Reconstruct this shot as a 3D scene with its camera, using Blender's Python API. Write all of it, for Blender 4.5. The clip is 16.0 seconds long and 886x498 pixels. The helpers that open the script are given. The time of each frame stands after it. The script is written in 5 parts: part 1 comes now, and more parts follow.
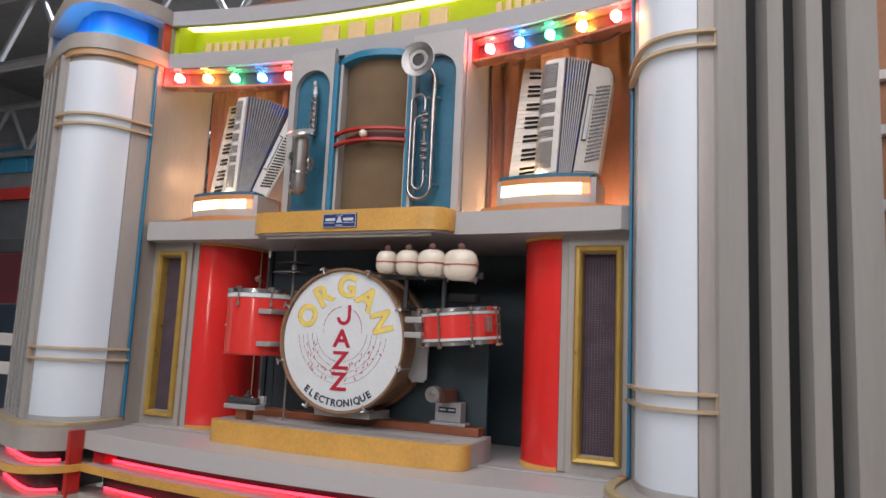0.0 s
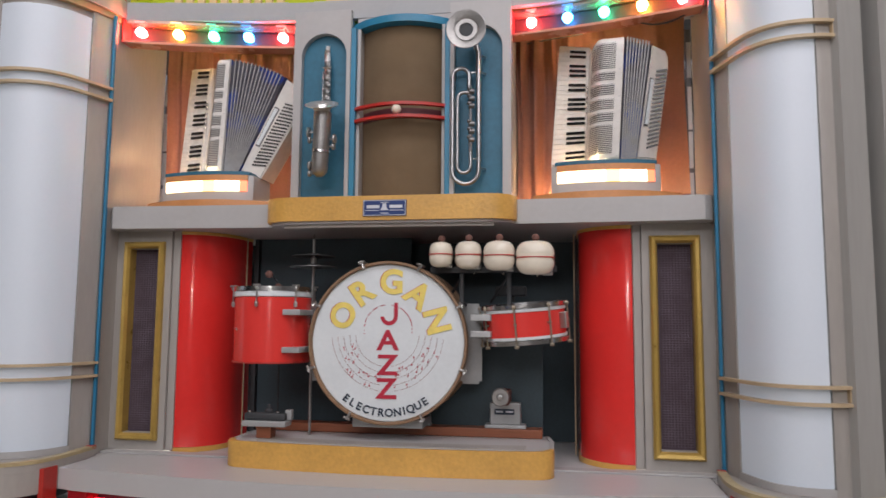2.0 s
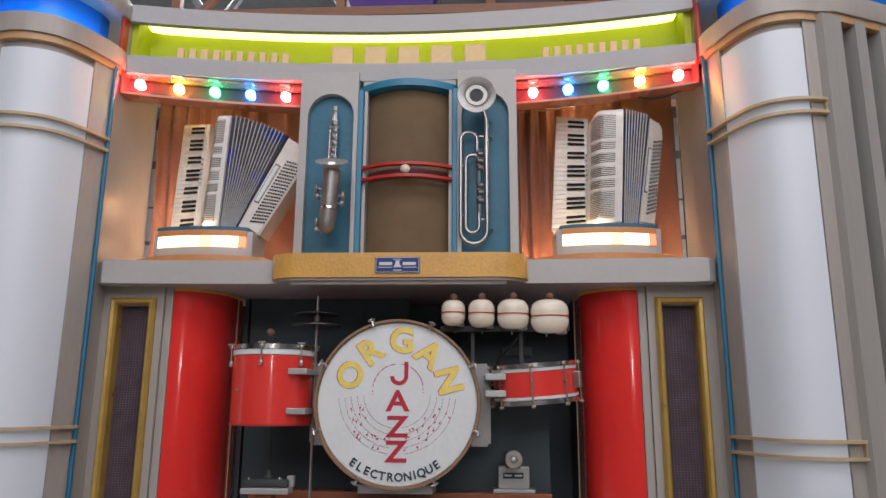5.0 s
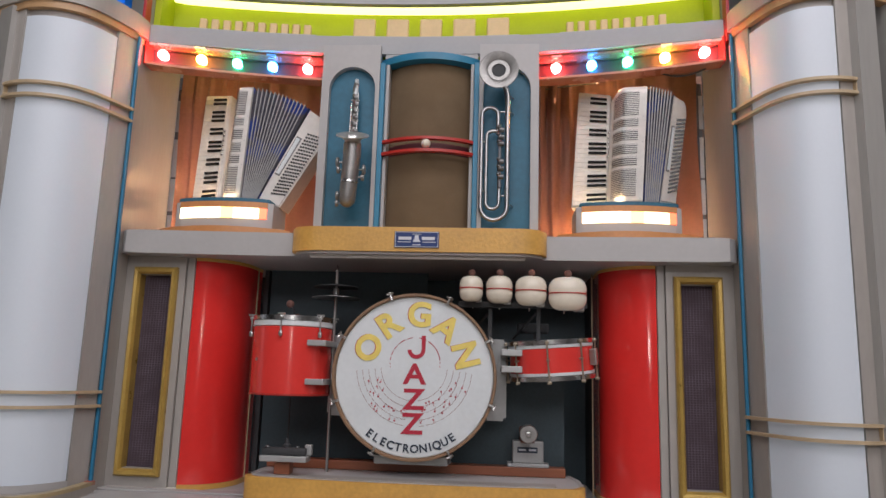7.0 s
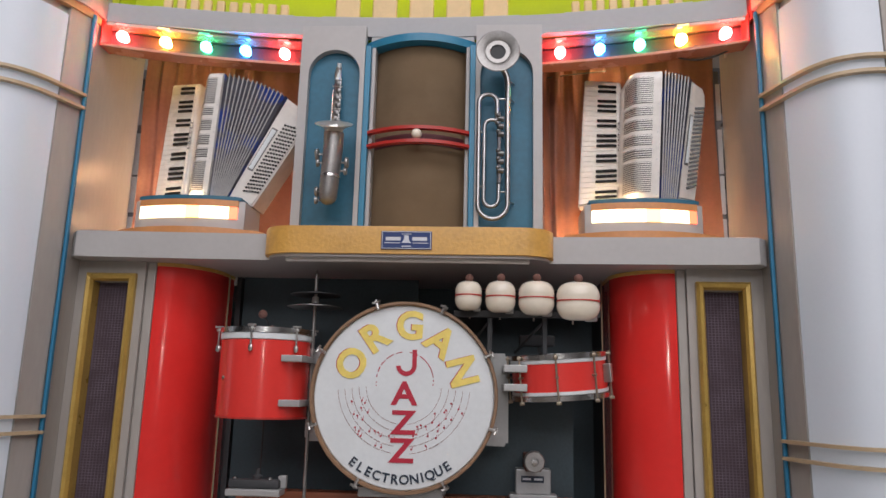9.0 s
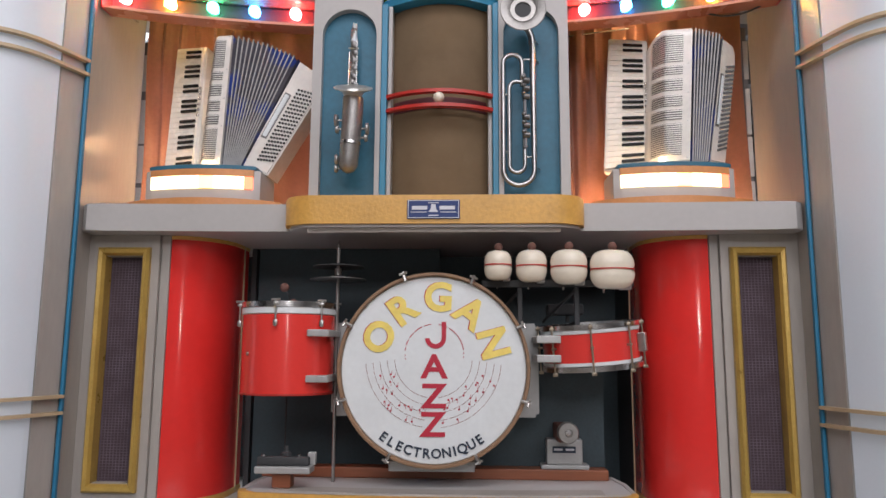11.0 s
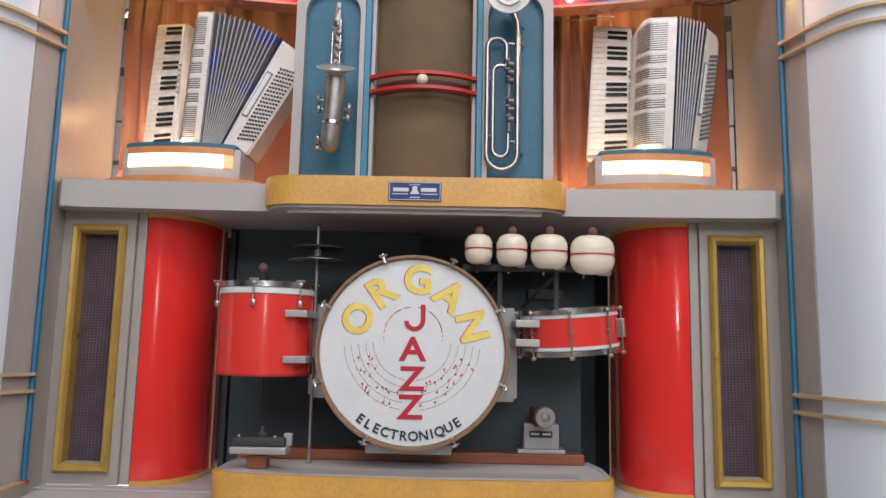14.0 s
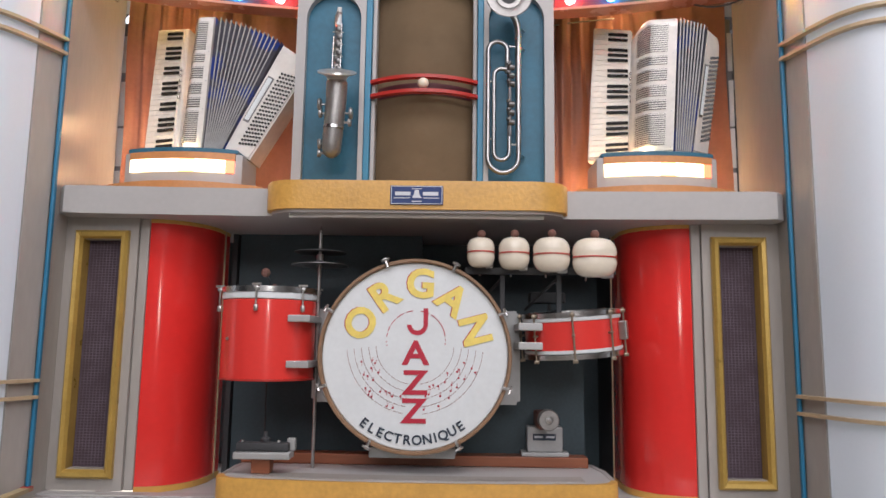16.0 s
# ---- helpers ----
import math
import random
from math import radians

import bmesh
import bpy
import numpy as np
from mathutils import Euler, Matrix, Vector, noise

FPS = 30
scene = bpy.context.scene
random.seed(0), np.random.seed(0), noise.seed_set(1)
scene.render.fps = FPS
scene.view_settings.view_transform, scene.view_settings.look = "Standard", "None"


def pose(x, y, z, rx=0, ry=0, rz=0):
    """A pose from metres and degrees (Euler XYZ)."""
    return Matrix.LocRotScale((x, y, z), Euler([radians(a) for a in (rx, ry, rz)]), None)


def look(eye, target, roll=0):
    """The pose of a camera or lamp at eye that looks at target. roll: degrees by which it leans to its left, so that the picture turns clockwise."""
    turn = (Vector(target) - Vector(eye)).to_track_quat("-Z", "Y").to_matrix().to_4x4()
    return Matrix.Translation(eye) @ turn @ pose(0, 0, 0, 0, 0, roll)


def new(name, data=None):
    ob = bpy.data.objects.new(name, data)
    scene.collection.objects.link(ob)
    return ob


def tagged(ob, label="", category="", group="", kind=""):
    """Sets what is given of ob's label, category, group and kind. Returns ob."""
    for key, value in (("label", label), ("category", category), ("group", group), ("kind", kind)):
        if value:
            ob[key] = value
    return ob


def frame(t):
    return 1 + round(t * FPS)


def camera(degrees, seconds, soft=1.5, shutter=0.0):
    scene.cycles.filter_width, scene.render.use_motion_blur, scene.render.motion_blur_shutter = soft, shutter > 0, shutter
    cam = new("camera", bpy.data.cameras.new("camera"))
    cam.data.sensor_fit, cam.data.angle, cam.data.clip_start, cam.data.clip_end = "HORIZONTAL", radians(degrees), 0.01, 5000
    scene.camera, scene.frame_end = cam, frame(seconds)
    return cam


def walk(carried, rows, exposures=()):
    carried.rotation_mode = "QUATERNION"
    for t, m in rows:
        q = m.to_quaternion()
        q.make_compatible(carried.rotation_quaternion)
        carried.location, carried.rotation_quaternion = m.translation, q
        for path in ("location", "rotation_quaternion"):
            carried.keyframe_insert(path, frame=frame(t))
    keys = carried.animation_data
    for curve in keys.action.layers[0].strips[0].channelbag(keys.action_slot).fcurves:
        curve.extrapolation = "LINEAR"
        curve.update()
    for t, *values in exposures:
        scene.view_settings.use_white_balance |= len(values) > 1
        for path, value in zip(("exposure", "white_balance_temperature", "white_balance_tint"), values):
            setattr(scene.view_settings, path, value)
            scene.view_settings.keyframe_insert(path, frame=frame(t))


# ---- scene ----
cam = camera(64.2, 16.0, shutter=0.5)
PATH = [
    (0, (1.657, -2.742, 1.57), (0.847, -0.932, 1.83), 2.6),
    (0.5, (1.39, -2.738, 1.56), (0.691, -0.881, 1.806), 2.5),
    (1, (1.114, -2.715, 1.574), (0.525, -0.828, 1.877), 2.0),
    (1.5, (0.857, -2.773, 1.58), (0.488, -0.821, 1.818), 0.1),
    (2, (0.668, -2.774, 1.644), (0.341, -0.811, 1.844), 0.4),
    (2.5, (0.528, -2.723, 1.626), (0.177, -0.796, 2.031), 2.4),
    (3, (0.37, -2.772, 1.577), (0.184, -0.827, 2.001), 0.9),
    (3.5, (0.304, -2.795, 1.594), (0.277, -0.834, 1.985), 2.1),
    (4, (0.306, -2.785, 1.599), (0.241, -0.835, 2.036), 2.6),
    (4.2, (0.315, -2.791, 1.592), (0.249, -0.839, 2.025), 1.5),
    (6.3, (0.324, -2.802, 1.554), (0.183, -0.846, 1.948), 0.6),
    (6.5, (0.316, -2.818, 1.591), (0.179, -0.852, 1.933), 1.2),
    (7, (0.315, -2.806, 1.568), (0.16, -0.843, 1.916), 1.7),
    (7.5, (0.326, -2.791, 1.569), (0.162, -0.82, 1.863), 0.8),
    (8, (0.335, -2.702, 1.547), (0.219, -0.719, 1.786), 0.5),
    (8.5, (0.344, -2.551, 1.582), (0.172, -0.594, 1.959), 1.8),
    (9, (0.273, -2.484, 1.583), (0.151, -0.526, 1.971), 1.4),
    (9.2, (0.217, -2.473, 1.599), (0.147, -0.509, 1.972), 0.5),
    (11.5, (0.137, -2.413, 1.619), (0.045, -0.434, 1.897), 0.3),
    (12, (0.142, -2.409, 1.603), (0.12, -0.428, 1.878), 0.1),
    (12.5, (0.145, -2.4, 1.607), (0.117, -0.421, 1.891), 0.2),
    (13, (0.152, -2.403, 1.608), (0.1, -0.421, 1.869), 0.7),
    (13.5, (0.147, -2.407, 1.603), (0.102, -0.424, 1.858), 0.6),
    (14, (0.142, -2.404, 1.593), (0.104, -0.421, 1.851), 1.2),
    (14.5, (0.141, -2.407, 1.587), (0.067, -0.427, 1.855), 0.8),
    (15, (0.142, -2.399, 1.591), (0.074, -0.415, 1.833), 0.8),
    (15.5, (0.145, -2.405, 1.597), (0.081, -0.42, 1.839), -0.4),
    (16, (0.138, -2.406, 1.6), (0.097, -0.424, 1.862), 0.8),
]
walk(cam, [(t, look(eye, target, roll)) for t, eye, target, roll in PATH], [(0, -0.06), (1.5, -0.17), (3.0, -0.30), (3.5, -0.32), (4.5, -0.32), (7.0, -0.36), (8.5, -0.16), (9.0, -0.24), (11.5, -0.05), (12.5, 0.0), (16.0, 0.05)])

# world, lights
world = bpy.data.worlds.new("hall_air")
scene.world = world
world.use_nodes = True
world.node_tree.nodes["Background"].inputs[0].default_value = (0.75, 0.85, 1.0, 1)
world.node_tree.nodes["Background"].inputs[1].default_value = 0.3


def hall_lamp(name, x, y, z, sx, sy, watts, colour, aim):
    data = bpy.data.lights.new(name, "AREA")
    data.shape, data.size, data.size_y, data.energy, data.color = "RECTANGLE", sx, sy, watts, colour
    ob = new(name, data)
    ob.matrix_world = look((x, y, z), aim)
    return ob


# Unseen area lamps stand in for the hall's general lighting.
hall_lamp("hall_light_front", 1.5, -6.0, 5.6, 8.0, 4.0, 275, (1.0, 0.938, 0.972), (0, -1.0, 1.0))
# Added frontal fill for the niches and cavity; no window stands here.
hall_lamp("front_fill_light", 0.4, -9.5, 4.9, 7.0, 1.4, 130, (0.99, 0.955, 1.0), (0.0, 0.0, 2.2))
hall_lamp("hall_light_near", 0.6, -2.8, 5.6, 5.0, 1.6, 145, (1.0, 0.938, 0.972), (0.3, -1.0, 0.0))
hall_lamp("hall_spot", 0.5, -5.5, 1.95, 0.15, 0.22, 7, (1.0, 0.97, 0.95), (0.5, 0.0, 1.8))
# Unseen lamp added to lift the dark hall behind the organ.
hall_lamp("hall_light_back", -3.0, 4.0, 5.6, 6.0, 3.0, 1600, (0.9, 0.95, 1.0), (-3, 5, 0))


def niche_lamp(x, y, z, watts, r=0.025):
    data = bpy.data.lights.new("niche_lamp", "POINT")
    data.energy, data.color, data.shadow_soft_size = watts, (1.0, 0.60, 0.31), r
    new("niche_lamp", data).location = (x, y, z)


# unseen warm point lamps: niche glow behind stands and accordion, added fill behind strips
for x, y, z, watts in ((-1.06, 0.285, 2.24, 1.3), (-1.00, 0.360, 2.46, 2.1), (-0.97, 0.215, 2.935, 1.5), (-0.60, 0.33, 2.16, 0.25), (0.665, 0.325, 2.18, 2.5), (1.02, 0.30, 2.24, 1.7), (0.80, 0.30, 2.95, 1.7)):
    niche_lamp(x, y, z, watts)
# small warm bulbs under the accordions' keys
for x, y, z, watts in ((-0.98, 0.10, 2.292, 0.30), (-0.86, 0.075, 2.292, 0.30), (0.70, 0.15, 2.292, 0.30), (0.80, 0.075, 2.292, 0.30)):
    niche_lamp(x, y, z, watts, 0.006)


# ---------- materials ----------
def mat(name, colour, rough=0.5, metal=0.0, vary=0.12, scale=6.0, fine=90.0, bump=0.08, coat=0.0, glow=None, power=0.0, stretch=(1, 1, 1), spread=0.0):
    m = bpy.data.materials.new(name)
    m.use_nodes = True
    t = m.node_tree
    b = t.nodes["Principled BSDF"]
    b.inputs["Roughness"].default_value = rough
    b.inputs["Metallic"].default_value = metal
    b.inputs["Coat Weight"].default_value = coat
    b.inputs["Coat Roughness"].default_value = 0.08
    if spread:
        b.inputs["Transmission Weight"].default_value = spread
    co = t.nodes.new("ShaderNodeTexCoord")
    mp = t.nodes.new("ShaderNodeMapping")
    mp.inputs["Scale"].default_value = stretch
    t.links.new(co.outputs["Object"], mp.inputs["Vector"])
    n1 = t.nodes.new("ShaderNodeTexNoise")
    n1.inputs["Scale"].default_value, n1.inputs["Detail"].default_value = scale, 5
    n2 = t.nodes.new("ShaderNodeTexNoise")
    n2.inputs["Scale"].default_value, n2.inputs["Detail"].default_value = fine, 3
    for n in (n1, n2):
        t.links.new(mp.outputs["Vector"], n.inputs["Vector"])
    add = t.nodes.new("ShaderNodeMix")
    add.data_type = "FLOAT"
    add.inputs["Factor"].default_value = 0.35
    t.links.new(n1.outputs["Fac"], add.inputs["A"])
    t.links.new(n2.outputs["Fac"], add.inputs["B"])
    ramp = t.nodes.new("ShaderNodeMapRange")
    ramp.inputs["From Min"].default_value, ramp.inputs["From Max"].default_value = 0.3, 0.7
    ramp.inputs["To Min"].default_value, ramp.inputs["To Max"].default_value = 1 - vary, 1 + vary
    t.links.new(add.outputs["Result"], ramp.inputs["Value"])
    mul = t.nodes.new("ShaderNodeVectorMath")
    mul.operation = "SCALE"
    mul.inputs[0].default_value = colour
    t.links.new(ramp.outputs["Result"], mul.inputs["Scale"])
    t.links.new(mul.outputs["Vector"], b.inputs["Base Color"])
    rr = t.nodes.new("ShaderNodeMapRange")
    rr.inputs["To Min"].default_value, rr.inputs["To Max"].default_value = max(rough - 0.08, 0.02), rough + 0.1 if rough > 0.1 else rough
    t.links.new(n1.outputs["Fac"], rr.inputs["Value"])
    t.links.new(rr.outputs["Result"], b.inputs["Roughness"])
    if bump:
        bp = t.nodes.new("ShaderNodeBump")
        bp.inputs["Strength"].default_value, bp.inputs["Distance"].default_value = bump, 0.004
        t.links.new(n2.outputs["Fac"], bp.inputs["Height"])
        t.links.new(bp.outputs["Normal"], b.inputs["Normal"])
    if glow:
        b.inputs["Emission Color"].default_value = (*glow, 1)
        b.inputs["Emission Strength"].default_value = power
    return m


def weave(name, ground, thread, size, thin):
    """Open cloth with a square weave."""
    m = mat(name, ground, 0.9, bump=0.0)
    t = m.node_tree
    b = t.nodes["Principled BSDF"]
    co = t.nodes.new("ShaderNodeTexCoord")
    waves = []
    for axis, scale in zip(("X", "Z"), size):
        w = t.nodes.new("ShaderNodeTexWave")
        w.bands_direction = axis
        w.inputs["Scale"].default_value = scale
        w.inputs["Distortion"].default_value = 0.6
        w.inputs["Detail Scale"].default_value = 3.0
        t.links.new(co.outputs["Object"], w.inputs["Vector"])
        waves.append(w)
    top = t.nodes.new("ShaderNodeMath")
    top.operation = "MAXIMUM"
    for i, w in enumerate(waves):
        t.links.new(w.outputs["Fac"], top.inputs[i])
    power = t.nodes.new("ShaderNodeMath")
    power.operation = "POWER"
    power.inputs[1].default_value = thin
    t.links.new(top.outputs[0], power.inputs[0])
    patch = t.nodes.new("ShaderNodeTexNoise")
    patch.inputs["Scale"].default_value, patch.inputs["Detail"].default_value = 14, 3
    t.links.new(co.outputs["Object"], patch.inputs["Vector"])
    fade = t.nodes.new("ShaderNodeMapRange")
    fade.inputs["From Min"].default_value, fade.inputs["From Max"].default_value = 0.35, 0.65
    fade.inputs["To Min"].default_value, fade.inputs["To Max"].default_value = 0.35, 1.0
    t.links.new(patch.outputs["Fac"], fade.inputs["Value"])
    thread_fac = t.nodes.new("ShaderNodeMath")
    thread_fac.operation = "MULTIPLY"
    t.links.new(power.outputs[0], thread_fac.inputs[0])
    t.links.new(fade.outputs["Result"], thread_fac.inputs[1])
    old = b.inputs["Base Color"].links[0].from_socket
    mix = t.nodes.new("ShaderNodeMix")
    mix.data_type = "RGBA"
    mix.inputs["B"].default_value = (*thread, 1)
    t.links.new(thread_fac.outputs[0], mix.inputs["Factor"])
    t.links.new(old, mix.inputs["A"])
    t.links.new(mix.outputs["Result"], b.inputs["Base Color"])
    bp = t.nodes.new("ShaderNodeBump")
    bp.inputs["Strength"].default_value, bp.inputs["Distance"].default_value = 0.5, 0.001
    t.links.new(top.outputs[0], bp.inputs["Height"])
    t.links.new(bp.outputs["Normal"], b.inputs["Normal"])
    return m


def patched(name, ground, print_colour, size):
    """Cloth with a printed second colour in patches."""
    m = mat(name, ground, 0.6, vary=0.35, scale=22, fine=90, bump=0.1)
    t = m.node_tree
    b = t.nodes["Principled BSDF"]
    old = b.inputs["Base Color"].links[0].from_socket
    co = t.nodes.new("ShaderNodeTexCoord")
    spots = t.nodes.new("ShaderNodeTexNoise")
    spots.inputs["Scale"].default_value, spots.inputs["Detail"].default_value = size, 4
    t.links.new(co.outputs["Object"], spots.inputs["Vector"])
    cut = t.nodes.new("ShaderNodeMapRange")
    cut.inputs["From Min"].default_value, cut.inputs["From Max"].default_value = 0.50, 0.58
    t.links.new(spots.outputs["Fac"], cut.inputs["Value"])
    mix = t.nodes.new("ShaderNodeMix")
    mix.data_type = "RGBA"
    mix.inputs["B"].default_value = (*print_colour, 1)
    t.links.new(cut.outputs["Result"], mix.inputs["Factor"])
    t.links.new(old, mix.inputs["A"])
    t.links.new(mix.outputs["Result"], b.inputs["Base Color"])
    return m


GREY = mat("grey_paint", (0.375, 0.355, 0.328), 0.32, vary=0.10, scale=4, fine=60, bump=0.1, stretch=(1, 1, 0.25))
GREY_COOL = mat("grey_lacquer", (0.42, 0.415, 0.41), 0.4, vary=0.06, scale=4, fine=50, bump=0.06)
FIN = mat("glossy_grey_fin_paint", (0.37, 0.365, 0.345), 0.16, vary=0.08, scale=5, fine=60, bump=0.05, coat=0.5, stretch=(1, 1, 0.12))
SIGN_GREY = mat("sign_grey_paint", (0.365, 0.37, 0.375), 0.4, vary=0.06, scale=4, fine=50, bump=0.06)
STAGE_GREY = mat("stage_paint", (0.495, 0.495, 0.495), 0.36, vary=0.025, scale=3, fine=40, bump=0.05)
WHITE_PANEL = mat("opal_panel", (0.56, 0.60, 0.655), 0.40, vary=0.025, scale=2, bump=0.01, glow=(0.72, 0.86, 1.0), power=0.13)
GOLD = mat("gold_paint", (0.65, 0.365, 0.085), 0.4, vary=0.2, scale=5, fine=70, bump=0.35, coat=0.2)
GOLD_FRAME = mat("gold_frame_paint", (0.50, 0.335, 0.085), 0.3, 0.35, vary=0.16, scale=14, fine=120, bump=0.2)
TAN = mat("tan_edge", (0.50, 0.39, 0.25), 0.4, vary=0.12, scale=20, bump=0.1)
ORANGE = mat("orange_trim", (0.60, 0.27, 0.10), 0.4, vary=0.15, scale=10, bump=0.1)
BLUE = mat("blue_paint", (0.024, 0.132, 0.21), 0.5, vary=0.2, scale=7, fine=50, bump=0.12)
BLUE_THIN = mat("blue_line_paint", (0.02, 0.17, 0.31), 0.4, vary=0.12, scale=12, bump=0.08)
BLUE_EDGE = mat("blue_edge_paint", (0.028, 0.205, 0.345), 0.4, vary=0.12, scale=12, bump=0.08)
RED = mat("red_lacquer", (0.75, 0.034, 0.030), 0.14, vary=0.06, scale=4, fine=40, bump=0.02, coat=0.7)
RED_DRUM = mat("red_drum_wrap", (0.76, 0.05, 0.042), 0.22, vary=0.05, scale=5, bump=0.02, coat=0.5)
RED_TRIM = mat("red_trim", (0.45, 0.03, 0.022), 0.38, vary=0.12, scale=14, bump=0.06)
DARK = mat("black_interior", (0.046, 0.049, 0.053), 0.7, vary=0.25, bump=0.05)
BLACK = mat("fin_gap_black", (0.012, 0.013, 0.014), 0.7, vary=0.3, bump=0.05)
TEAL = mat("dark_teal_board", (0.034, 0.058, 0.070), 0.55, vary=0.25, scale=5, bump=0.08)
CHROME = mat("chrome", (0.62, 0.62, 0.62), 0.24, 1.0, vary=0.1, scale=25, bump=0.03)
STEEL = mat("brushed_metal", (0.55, 0.55, 0.54), 0.34, 1.0, vary=0.15, scale=30, fine=200, bump=0.08)
SILVER_PAINT = mat("silver_grey_paint", (0.42, 0.43, 0.43), 0.35, 0.25, vary=0.1, scale=12, bump=0.06)
HEAD = mat("drum_head", (0.70, 0.752, 0.772), 0.45, vary=0.065, scale=6, fine=60, bump=0.04)
CREAM = mat("cream_lacquer", (0.76, 0.70, 0.58), 0.22, vary=0.06, scale=9, bump=0.03, coat=0.5)
WOOD_HOOP = mat("hoop_wood", (0.25, 0.15, 0.085), 0.42, vary=0.25, scale=10, fine=80, bump=0.15, stretch=(1, 1, 4))
WOOD = mat("red_brown_wood", (0.27, 0.088, 0.040), 0.45, vary=0.22, scale=8, fine=80, bump=0.12, stretch=(0.2, 1, 3))
BROWN_BALL = mat("felt_brown", (0.16, 0.075, 0.06), 0.8, vary=0.2, scale=40, bump=0.3)
PEARL = mat("white_pearl", (0.76, 0.74, 0.70), 0.22, vary=0.1, scale=18, fine=60, bump=0.03, coat=0.6)
IVORY = mat("ivory_key", (0.80, 0.76, 0.68), 0.25, vary=0.05, scale=20, bump=0.02)
EBONY = mat("ebony_key", (0.012, 0.012, 0.012), 0.25, vary=0.2, bump=0.02)
BELLOWS = patched("blue_bellows_cloth", (0.10, 0.10, 0.125), (0.025, 0.065, 0.32), 9.0)
BELLOWS_EDGE = mat("bellows_edge", (0.34, 0.34, 0.345), 0.4, vary=0.2, scale=30, bump=0.05)
CURTAIN = mat("copper_satin", (0.42, 0.20, 0.140), 0.46, vary=0.16, scale=5, fine=60, bump=0.08)
CLOTH = weave("brown_speaker_cloth", (0.150, 0.102, 0.056), (0.205, 0.145, 0.085), (130, 130), 5.0)
SPK = weave("violet_speaker_cloth", (0.052, 0.034, 0.044), (0.135, 0.112, 0.142), (27, 33), 9.0)
LIME = mat("lime_paint", (0.42, 0.50, 0.012), 0.5, vary=0.08, scale=4, bump=0.05)
SILVER = mat("soft_silver", (0.72, 0.72, 0.70), 0.34, 0.85, vary=0.08, scale=18, bump=0.04)
LIT_YELLOW = mat("lit_yellow_glass", (0.9, 0.75, 0.4), 0.3, vary=0.02, bump=0, glow=(1.0, 0.55, 0.20), power=3.2)
DARK_METAL = mat("dull_dark_metal", (0.20, 0.20, 0.20), 0.4, 0.9, vary=0.15, scale=25, bump=0.05)
SALMON = mat("salmon_letters", (0.72, 0.52, 0.25), 0.4, vary=0.08, scale=15, bump=0.05)
PLAQUE = mat("plaque_blue", (0.010, 0.035, 0.15), 0.5, vary=0.1, bump=0.02)
PLAQUE_INK = mat("plaque_silver", (0.60, 0.63, 0.68), 0.4, vary=0.1, bump=0.02)
YELLOW_INK = mat("yellow_lettering", (0.82, 0.66, 0.16), 0.5, vary=0.12, scale=20, bump=0.05)
CRIMSON_INK = mat("crimson_lettering", (0.46, 0.018, 0.045), 0.5, vary=0.1, scale=20, bump=0.05)
NAVY_INK = mat("navy_lettering", (0.02, 0.035, 0.06), 0.5, vary=0.15, scale=20, bump=0.05)
FINE_INK = mat("brown_fine_lines", (0.26, 0.11, 0.10), 0.6, vary=0.2, scale=30, bump=0.02)
BLUE_NEON_BOARD = mat("deep_blue_board", (0.015, 0.25, 0.80), 0.4, vary=0.12, scale=4, bump=0.05)
RED_BOARD = mat("red_board", (0.60, 0.02, 0.03), 0.35, vary=0.1, scale=6, bump=0.04)
HALL_DARK = mat("hall_dark", (0.10, 0.105, 0.115), 0.8, vary=0.3, scale=1.0, fine=9, bump=0.1)
HALL_FLOOR = mat("hall_floor", (0.42, 0.36, 0.30), 0.45, vary=0.15, scale=1.5, fine=30, bump=0.05)
HALL_STEEL = mat("hall_steel", (0.20, 0.205, 0.22), 0.6, 0.2, vary=0.2, scale=3, bump=0.05)
HALL_TAN = mat("tan_wall", (0.42, 0.20, 0.105), 0.6, vary=0.15, scale=2, fine=25, bump=0.05)
HALL_WHITE = mat("white_laminate", (0.7, 0.7, 0.7), 0.5, vary=0.06, bump=0.03)
BEAM_WOOD = mat("roof_timber", (0.33, 0.17, 0.115), 0.6, vary=0.25, scale=5, fine=60, bump=0.15, stretch=(0.3, 1, 1))
MAROON = mat("dark_maroon", (0.085, 0.014, 0.02), 0.5, vary=0.25, scale=2, bump=0.05)
VIOLET = mat("violet_cover", (0.10, 0.05, 0.30), 0.6, vary=0.15, bump=0.05)
STRIP_PANEL = mat("strip_panel", (0.055, 0.034, 0.036), 0.34, vary=0.1, scale=8, bump=0.03)
STRIP_PANEL.node_tree.nodes["Principled BSDF"].inputs["Specular IOR Level"].default_value = 0.25
STRIP_GLOSS = mat("strip_gloss", (0.46, 0.30, 0.24), 0.13, 0.65, vary=0.05, bump=0.0, coat=0.6)
STRIP_LIP = mat("strip_lip", (0.56, 0.21, 0.12), 0.25, vary=0.12, scale=10, bump=0.05, coat=0.3)
SOFFIT = mat("soffit_tan", (0.50, 0.31, 0.16), 0.35, vary=0.14, scale=12, bump=0.1)
MOULDING = mat("worn_gilt_moulding", (0.44, 0.36, 0.20), 0.4, vary=0.22, scale=14, bump=0.15)
HORN_SILVER = mat("horn_silver", (0.40, 0.40, 0.40), 0.30, 1.0, vary=0.22, scale=22, fine=140, bump=0.08)
BRONZE = mat("dull_bronze", (0.36, 0.31, 0.24), 0.36, 0.9, vary=0.18, scale=25, bump=0.06)
